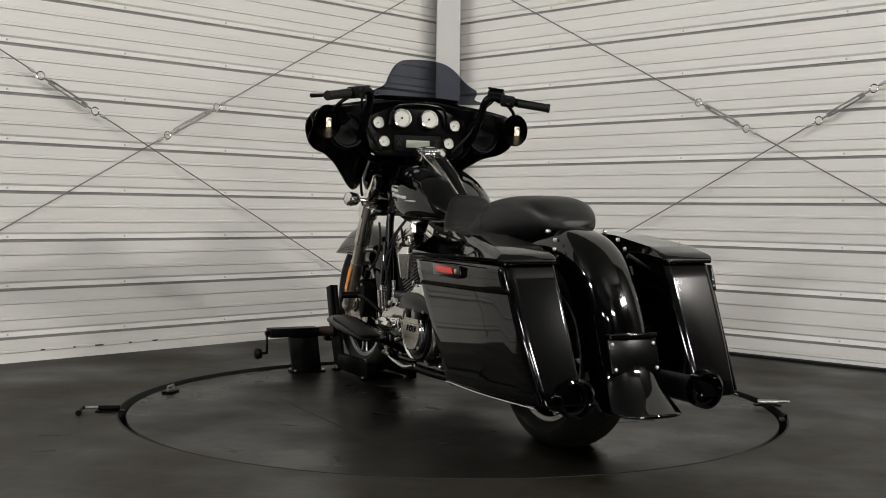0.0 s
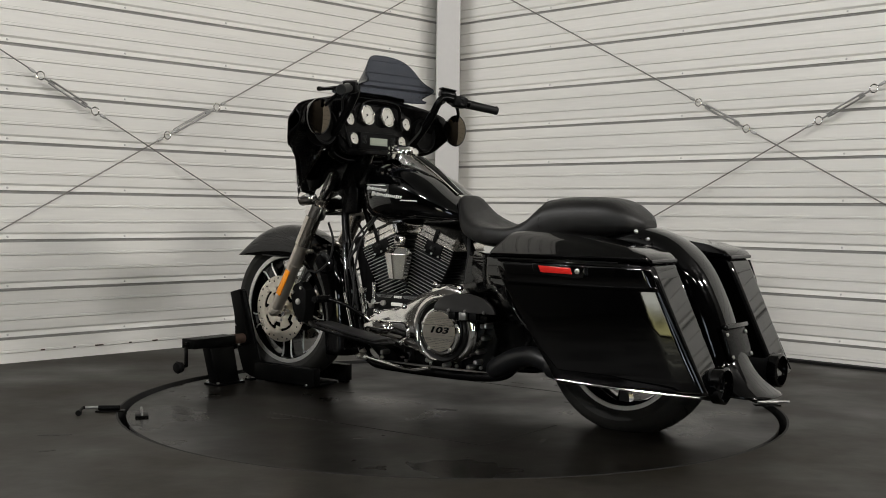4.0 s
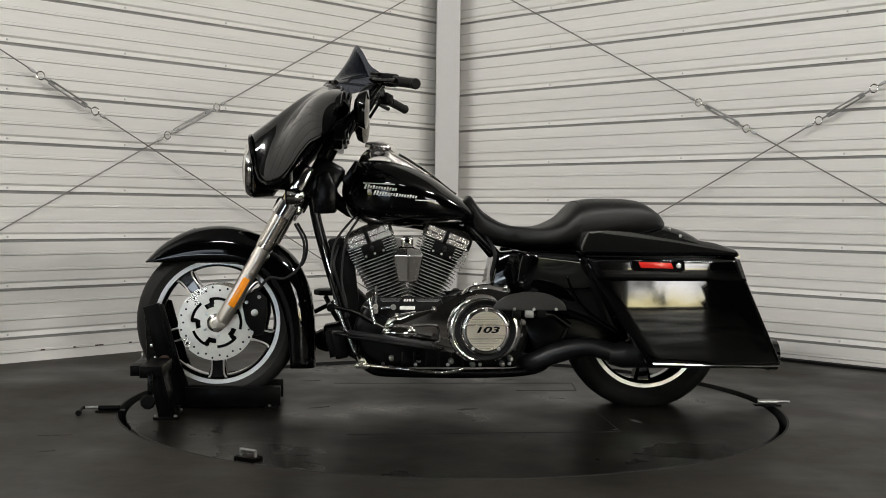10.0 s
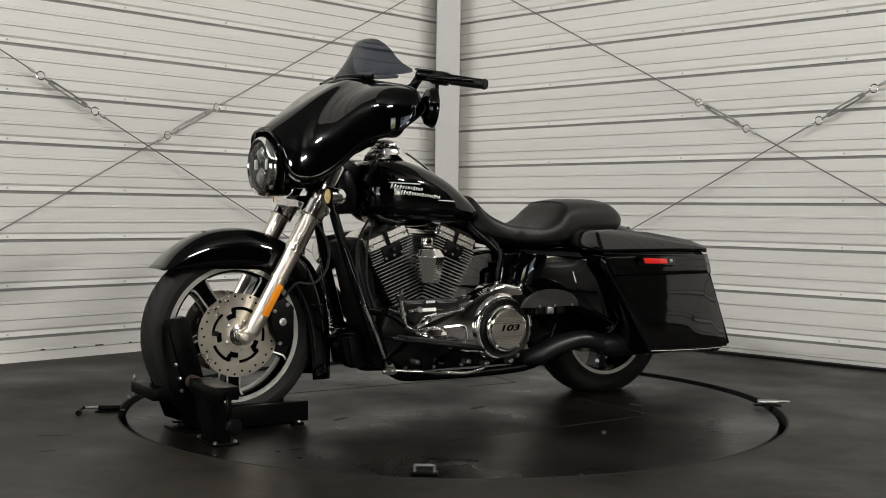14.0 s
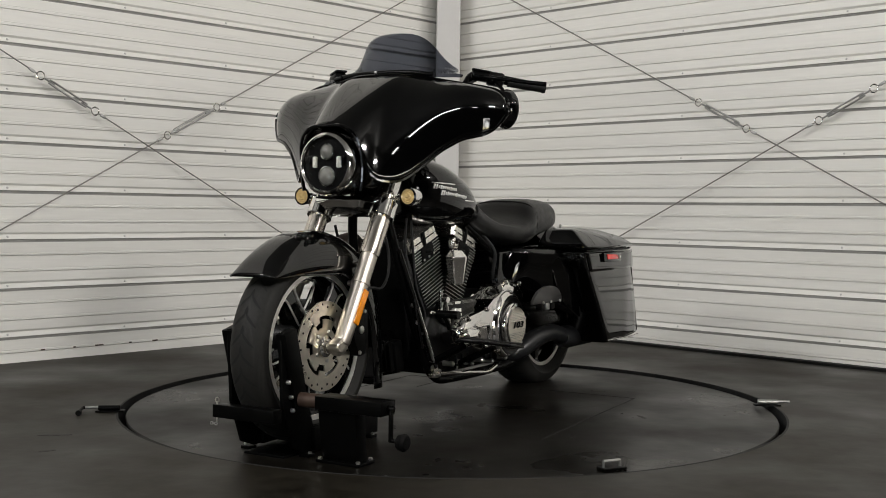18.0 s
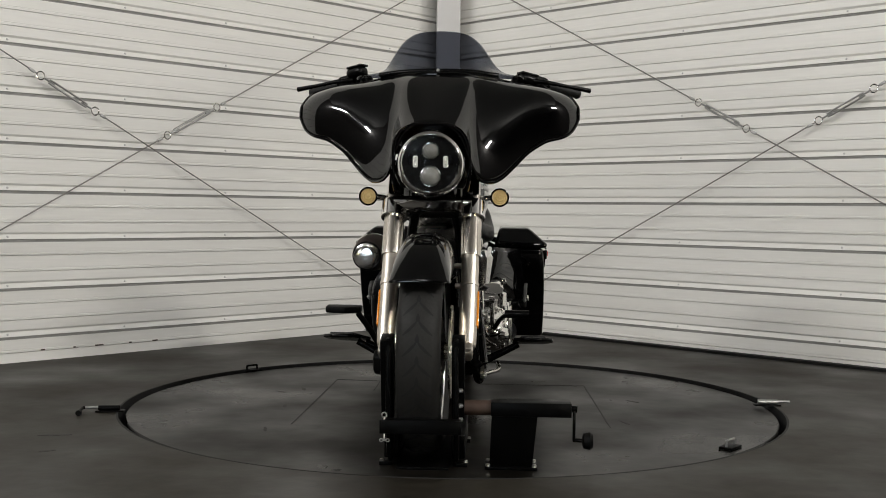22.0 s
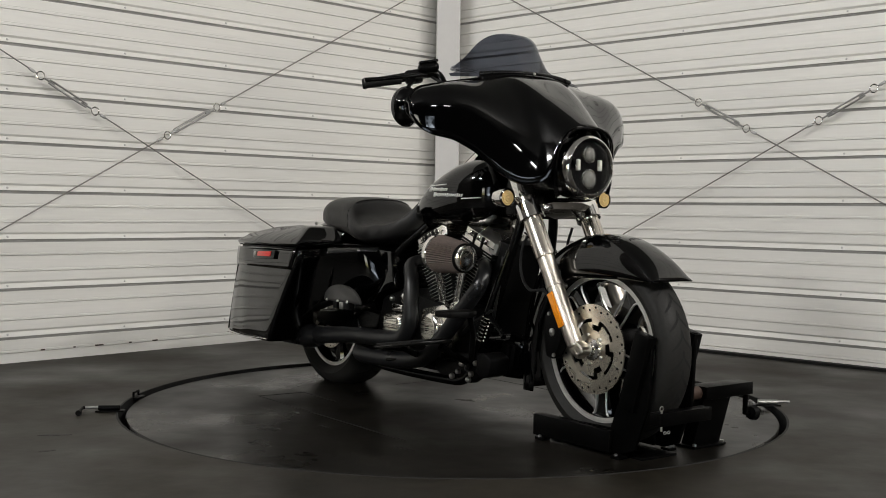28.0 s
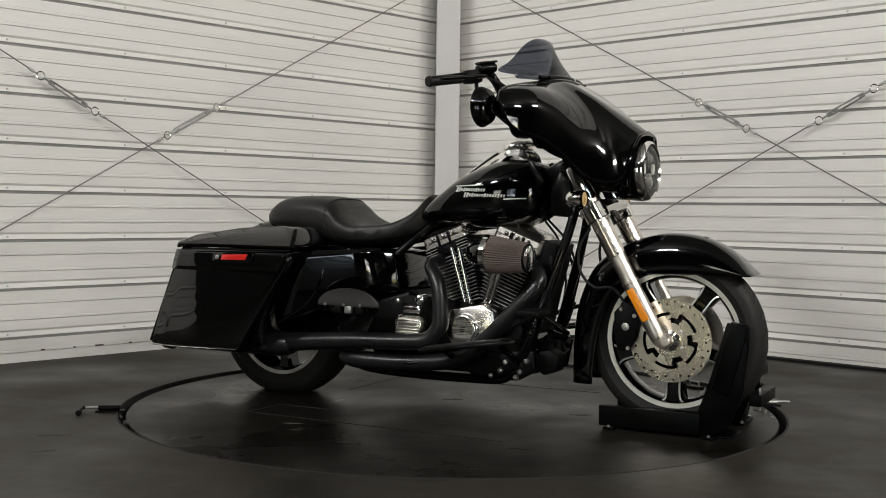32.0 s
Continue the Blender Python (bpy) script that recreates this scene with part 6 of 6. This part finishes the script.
# ---- right side: air cleaner, timer cover, exhaust ----
AC, AD = V(0.285, -0.238, 0.606), V(1, -0.02, -0.06).normalized()
bm = B()
tube(bm, [V(0.18, -0.09, 0.585), V(0.20, -0.17, 0.605), V(0.245, -0.225, 0.606), AC], 0.040, 20, 6)
part("intake_pipe", bm, GLOSS, bike, "gloss black intake pipe")
acl = thing("air_cleaner", "cone air filter with pleated gauze and chrome cap", "filter")
del acl["category"]
acl.parent = bike
bm = B()
rings = []
u_, w_ = AD.orthogonal().normalized(), None
w_ = AD.cross(u_)
for a, r in ((0.012, 0.064), (0.06, 0.059), (0.12, 0.053), (0.150, 0.048)):
    rings.append([AC + AD * a + (u_ * math.cos(t) + w_ * math.sin(t)) * (r + (0.0022 if k % 2 else -0.0022)) for k, t in [(k, 2 * math.pi * k / 96) for k in range(96)]])
loft(bm, rings)
part("filter_gauze", bm, FILTER, acl, "brown pleated filter gauze", smooth=10)
bm = B()
lathe(bm, AC, AD, [(-0.012, 0.050), (-0.008, 0.066), (0.010, 0.067), (0.014, 0.064)], 40)
part("filter_base", bm, CHROME, acl, "chrome base ring")
bm = B()
lathe(bm, AC + AD * 0.148, AD, [(0, 0.0495), (0.005, 0.0495), (0.007, 0.047), (0.007, 0.001)], 40)
cap = part("filter_end", bm, MATT, acl, "black rubber end ring")
bm = B()
lathe(bm, AC + AD * 0.155, AD, [(0, 0.0445), (0.004, 0.0445), (0.0062, 0.042), (0.0085, 0.022), (0.0092, 0.001)], 48)
part("filter_cap", bm, CHROME_SOFT, cap, "round bright end cap")
# timer cover
TC = V(0.168, -0.175, 0.335)
bm = B()
prism(bm, [(0.28, 0.40), (0.23, 0.425), (0.10, 0.40), (0.085, 0.32), (0.12, 0.26), (0.24, 0.25), (0.28, 0.30)], -0.135, -0.178, "xz", 0.010)
cam_cover = part("cam_cover", bm, POLISHED, bike, "polished cam cover")
bm = B()
lathe(bm, TC, (0, -1, 0), [(0, 0.056), (0.02, 0.056), (0.026, 0.050), (0.027, 0.042), (0.025, 0.001)], 40)
tcov = part("timer_cover", bm, CHROME_SOFT, cam_cover, "round chrome timer cover")
bm = B()
lathe(bm, TC + V(0, -0.026, 0), (0, -1, 0), [(0, 0.041), (0.001, 0.041)], 36)
part("timer_plate", bm, ALU, tcov, "brushed centre plate")
for k in range(9):
    z = -0.030 + 0.0075 * k
    w = 0.8 * math.sqrt(max(0, 0.040 ** 2 - z * z))
    bm = B()
    if abs(z) < 0.012:
        rbox(bm, TC + V(0, -0.0275, z), (0.022, 0.001, 0.003), 0)
    else:
        rbox(bm, TC + V(0, -0.0275, z), (2 * w, 0.001, 0.0018), 0)
    part("cover_line", bm, INK if abs(z) < 0.012 else GALV, tcov)
# oil pump, starter end cover, gearbox cover
bm = B()
rbox(bm, V(-0.052, -0.185, 0.334), (0.120, 0.06, 0.074), 0.024, None, 3)
stc = part("gearbox_cover", bm, POLISHED, bike, "chrome gearbox side cover")
for k in range(5):
    bm = B()
    rbox(bm, V(-0.052, -0.2155, 0.312 + 0.011 * k), (0.095, 0.003, 0.0045), 0.001)
    part("cover_rib", bm, ALU, stc)
bm = B()
rbox(bm, V(-0.05, -0.170, 0.392), (0.075, 0.035, 0.028), 0.008)
lathe(bm, (-0.02, -0.15, 0.43), (0, -1, 0), [(0, 0.02), (0.03, 0.018), (0.035, 0.01)], 18)
part("breather", bm, CHROME, stc)
for x, z in ((0.30, 0.195), (0.32, 0.225), (0.265, 0.175), (0.36, 0.175), (0.375, 0.195), (0.36, 0.235), (0.40, 0.235), (-0.12, 0.42), (-0.10, 0.30), (-0.11, 0.36)):
    bm = B()
    lathe(bm, (x, -0.155, z), (0, -1, 0), [(0, 0.010), (0.012, 0.009), (0.015, 0.005)], 12)
    part("case_bolt", bm, BOLT, case)
for x, z in ((-0.21, 0.25), (-0.235, 0.30), (-0.20, 0.21), (-0.245, 0.345), (-0.17, 0.19), (0.02, 0.20), (-0.06, 0.188), (0.14, 0.205), (0.24, 0.21)):
    bm = B()
    lathe(bm, (x, 0.130, z), (0, 1, 0), [(0, 0.010), (0.040, 0.009), (0.044, 0.005)], 12)
    part("case_bolt", bm, BOLT, case)
bm = B()
prism(bm, [(0.42, 0.27), (0.43, 0.20), (0.36, 0.16), (0.20, 0.155), (0.12, 0.20), (0.20, 0.25)], -0.150, -0.115, "xz", 0.008)
part("lower_cover", bm, CASE, case)
bm = B()
lathe(bm, (0.39, -0.02, 0.30), (0, -1, 0), [(0, 0.038), (0.10, 0.038)], 20)
lathe(bm, (0.40, 0.0, 0.30), (1, 0, -0.2), [(0, 0.036), (0.08, 0.038), (0.09, 0.03)], 24)
part("oil_filter", bm, GLOSS, bike, "black oil filter")
# exhaust pipes
bm = B()
tube(bm, [V(0.02, -0.10, 0.575), V(0.02, -0.17, 0.555), V(0.065, -0.200, 0.50), V(0.085, -0.215, 0.42), V(0.085, -0.220, 0.345), V(0.045, -0.222, 0.295), V(-0.04, -0.224, 0.280), V(-0.30, -0.226, 0.268), V(-0.56, -0.226, 0.245)], [0.022, 0.024, 0.028, 0.029, 0.029, 0.030, 0.031, 0.031, 0.036], 20, 7)
part("rear_exhaust_pipe", bm, PIPE, bike, "black shielded exhaust pipe")
bm = B()
tube(bm, [V(0.36, -0.10, 0.575), V(0.43, -0.15, 0.555), V(0.445, -0.19, 0.495), V(0.355, -0.205, 0.395), V(0.255, -0.205, 0.300), V(0.15, -0.20, 0.228), V(-0.05, -0.19, 0.200), V(-0.28, -0.185, 0.195), V(-0.36, -0.16, 0.20)], [0.022, 0.024, 0.027, 0.028, 0.028, 0.029, 0.031, 0.034, 0.024], 20, 7)
part("front_exhaust_pipe", bm, PIPE, bike, "black exhaust pipe with heat shield")
bm = B()
tube(bm, [V(-0.22, -0.10, 0.19), V(-0.25, 0.05, 0.19), V(-0.28, 0.15, 0.195), V(-0.38, 0.185, 0.24), V(-0.48, 0.215, 0.262), V(-0.58, 0.226, 0.238)], [0.030, 0.032, 0.036, 0.038, 0.034, 0.036], 18, 6)
part("crossover_pipe", bm, PIPE, bike, "black exhaust pipe crossing under the bike")
# small hoses and wiring between engine and tank
for pts, r in (([V(0.44, 0.08, 0.62), V(0.455, 0.12, 0.55), V(0.43, 0.12, 0.46), V(0.40, 0.13, 0.36)], 0.006), ([V(0.455, -0.09, 0.60), V(0.47, -0.12, 0.50), V(0.44, -0.12, 0.38)], 0.006), ([V(-0.10, 0.08, 0.68), V(-0.14, 0.13, 0.60), V(-0.13, 0.13, 0.50), V(-0.20, 0.14, 0.44)], 0.007), ([V(0.25, -0.12, 0.30), V(0.36, -0.16, 0.36), V(0.46, -0.14, 0.42)], 0.006)):
    part("hose", tube(B(), pts, r, 8), RUBBER, bike)
bm = B()
tube(bm, [V(0.555, -0.165, 0.34), V(0.50, -0.150, 0.37), V(0.44, -0.14, 0.40)], 0.009, 10)
part("peg_mount", bm, SATIN, bike)
for sg in (1, -1):
    bm = B()
    tube(bm, [V(0.500, sg * 0.10, 0.62), V(0.450, sg * 0.135, 0.45), V(0.395, sg * 0.155, 0.30), V(0.35, sg * 0.16, 0.21)], 0.011, 12)
    part("down_tube_cover", bm, GLOSS, bike)
    bm = B()
    prism(bm, [(0.535, 0.735), (0.45, 0.74), (0.445, 0.83), (0.48, 0.90), (0.52, 0.88)], sg * 0.05, sg * 0.085, "xz", 0.010)
    part("steering_cover", bm, SATIN, bike, "black cover beside the steering head")
    bm = B()
    prism(bm, [(0.43, 0.86), (0.41, 0.84), (0.395, 0.85), (0.365, 0.93), (0.38, 0.935)], sg * 0.085, sg * 0.10, "xz", 0.003)
    part("tank_bracket", bm, SATIN, bike)

# ---------- wheel chock on the turntable ----------
chock = thing("wheel_chock", "black steel wheel chock with crank arm holding the front wheel", "chock")
for sg in (1, -1):
    bm = B()
    prism(bm, [(0.645, 0.030), (0.645, 0.098), (0.98, 0.098), (1.012, 0.20), (1.068, 0.402), (1.138, 0.396), (1.125, 0.18), (1.075, 0.05), (1.02, 0.030)], sg * 0.088, sg * 0.102, "xz", 0.004)
    side = part("side_plate", bm, STEELB, chock, "black steel side plate")
    bm = B()
    rbox(bm, V(0.815, sg * 0.098, 0.064), (0.345, 0.040, 0.068), 0.002)
    part("rail", bm, STEELB, chock, "black box-section rail")
    bm = B()
    rbox(bm, V(1.082, sg * 0.100, 0.285), (0.058, 0.036, 0.235), 0.0025, Matrix.Rotation(radians(15), 3, "Y"))
    part("upright", bm, STEELB, chock, "black upright arm")
    for x in (0.68, 1.02):
        bm = B()
        rbox(bm, V(x, sg * 0.110, 0.023), (0.035, 0.035, 0.010), 0.0015)
        ft = part("foot", bm, STEELB, chock)
        bm = B()
        lathe(bm, (x, sg * 0.122, 0.027), (0, 0, 1), [(0, 0.006), (0.006, 0.006), (0.008, 0.003)], 6)
        part("bolt", bm, BOLT, ft)
bm = B()
rbox(bm, V(0.885, 0, 0.020), (0.40, 0.15, 0.012), 0.002)
part("base_plate", bm, STEELB, chock)
bm = B()
rbox(bm, V(1.165, 0.0, 0.158), (0.040, 0.225, 0.038), 0.002)
part("front_bar", bm, STEELB, chock, "black box-section cross bar")
bm = B()
tube(bm, [V(1.178, -0.10, 0.186), V(1.178, -0.10, 0.125)], 0.003, 8)
ring = [V(1.178, -0.10 + 0.007 * math.cos(a), 0.190 + 0.007 * math.sin(a)) for a in [2 * math.pi * k / 12 for k in range(13)]]
tube(bm, ring, 0.002, 6, 1)
part("lock_pin", bm, BOLT, chock, "zinc lock pin")
ring = [V(1.196, -0.097 + 0.013 * math.cos(a), 0.124 + 0.004 * math.sin(2 * a)) for a in [2 * math.pi * k / 20 for k in range(21)]]
part("pin_clip", tube(B(), ring, 0.0016, 6, 1), GALV, chock, "bright wire clip")
bm = B()
tube(bm, [V(1.06, 0.10, 0.195), V(1.06, 0.20, 0.195)], 0.022, 16)
part("screw_tube", bm, RUST, chock, "rusty brown screw tube")
bm = B()
rbox(bm, V(1.06, 0.306, 0.197), (0.075, 0.227, 0.040), 0.002)
part("side_beam", bm, STEELB, chock, "black side beam")
bm = B()
prism(bm, [(0.190, 0.020), (0.312, 0.020), (0.325, 0.18), (0.195, 0.18)], 1.035, 1.085, "yz", 0.002)
for v in bm.verts:
    v.co.x += (v.co.z - 0.18) * 0.22
part("stand_post", bm, STEELB, chock, "black box-section stand post")
bm = B()
rbox(bm, V(1.025, 0.252, 0.023), (0.085, 0.150, 0.008), 0.0015)
part("stand_foot", bm, STEELB, chock)
for x in (0.992, 1.058):
    for y in (0.186, 0.318):
        bm = B()
        lathe(bm, (x, y, 0.026), (0, 0, 1), [(0, 0.007), (0.007, 0.007), (0.009, 0.004)], 6)
        part("bolt", bm, BOLT, chock)
bm = B()
tube(bm, [V(1.06, 0.412, 0.197), V(1.06, 0.437, 0.195)], 0.010, 12)
rbox(bm, V(1.06, 0.429, 0.150), (0.018, 0.008, 0.095), 0.003)
tube(bm, [V(1.06, 0.429, 0.108), V(1.06, 0.457, 0.106)], 0.006, 10)
crank = part("crank_arm", bm, SATIN, chock, "black crank arm")
bm = B()
pr = [(0, 0.010), (0.004, 0.022), (0.022, 0.026), (0.030, 0.020), (0.031, 0.001)]
lathe(bm, (1.06, 0.452, 0.106), (0, 1, 0), pr, 10)
part("crank_knob", bm, MATT, crank, "black star knob")
for x, z in ((1.095, 0.205), (1.088, 0.165), (1.108, 0.25)):
    bm = B()
    lathe(bm, (x, 0.103, z), (0, 1, 0), [(0, 0.007), (0.010, 0.006), (0.012, 0.003)], 6)
    part("bolt", bm, BOLT, chock)

# ---------- small hardware on deck and floor ----------
def tie_loop(x, y, turn):
    th = thing("tie_down_loop", "small steel tie-down loop at the deck's edge", "loop", "tie-down loops")
    bm = B()
    c = V(x, y, 0)
    r = c.normalized()
    t = V(-r.y, r.x, 0)
    w, h = 0.028, 0.026
    pts = [c - t * w, c - t * w + V(0, 0, h), c + t * w + V(0, 0, h), c + t * w]
    for a, b in zip(pts, pts[1:]):
        tube(bm, [a, b], 0.0045, 8)
    part("loop_bar", bm, STEELB if turn else GALV, th)
    bm = B()
    rbox(bm, c + V(0, 0, 0.004), (0.045, 0.075, 0.008), 0.002, Matrix((r, t, V(0, 0, 1))).transposed())
    part("loop_plate", bm, STEELB, th)
    return th


loops = [tie_loop(-0.775, -0.90, 1), tie_loop(0.69, 0.945, 0)]


def spring_latch(x, y, a, label, left):
    th = thing("spring_latch", label, "latch", "spring latches beside the turntable", m=pose(x, y, 0, 0, 0, a))
    bm = B()
    tube(bm, [V(0.0, 0, 0.014), V(0.075, 0, 0.014)], 0.0095, 14)
    part("barrel", bm, GALV if not left else STEELB, th)
    bm = B()
    tube(bm, [V(-0.045, 0, 0.016), V(0.0, 0, 0.016)], 0.005, 10)
    part("rod", bm, GALV, th)
    bm = B()
    rbox(bm, V(0.04, 0, 0.003), (0.10, 0.035, 0.006), 0.002)
    part("base_plate", bm, STEELB, th)
    if left:
        bm = B()
        tube(bm, [V(-0.045, 0, 0.016), V(-0.055, 0, 0.014), V(-0.055, -0.06, 0.010)], 0.0055, 8)
        lathe(bm, (-0.055, -0.065, 0.010), (0, -1, 0), [(0, 0.010), (0.014, 0.010)], 10)
        part("handle", bm, MATT, th)
    return th


spring_latch(-1.250, -0.305, 8, "steel spring latch with bent handle on the floor", True)
spring_latch(1.238, 0.012, 180, "small steel spring latch on the floor", False)


# ---------- what turns with the deck ----------
def motions():
    times = [2 * k for k in range(17)]
    still = Matrix.Translation((-0.006, -0.0317, 0)) @ Matrix.Rotation(radians(-0.95), 4, "Z")
    for ob, z, own in ((disc, DISC_Z, Matrix()), (bike, BIKE_Z, still), (chock, BIKE_Z, Matrix.Translation((0, -0.039, 0))), (loops[0], DISC_Z, Matrix.Translation((0, -0.039, 0))), (loops[1], DISC_Z, Matrix.Translation((0, -0.039, 0)))):
        walk(ob, [(t, Matrix.Translation((0, 0, z)) @ Matrix.Rotation(radians(heading(t)), 4, "Z") @ own) for t in times])


motions()
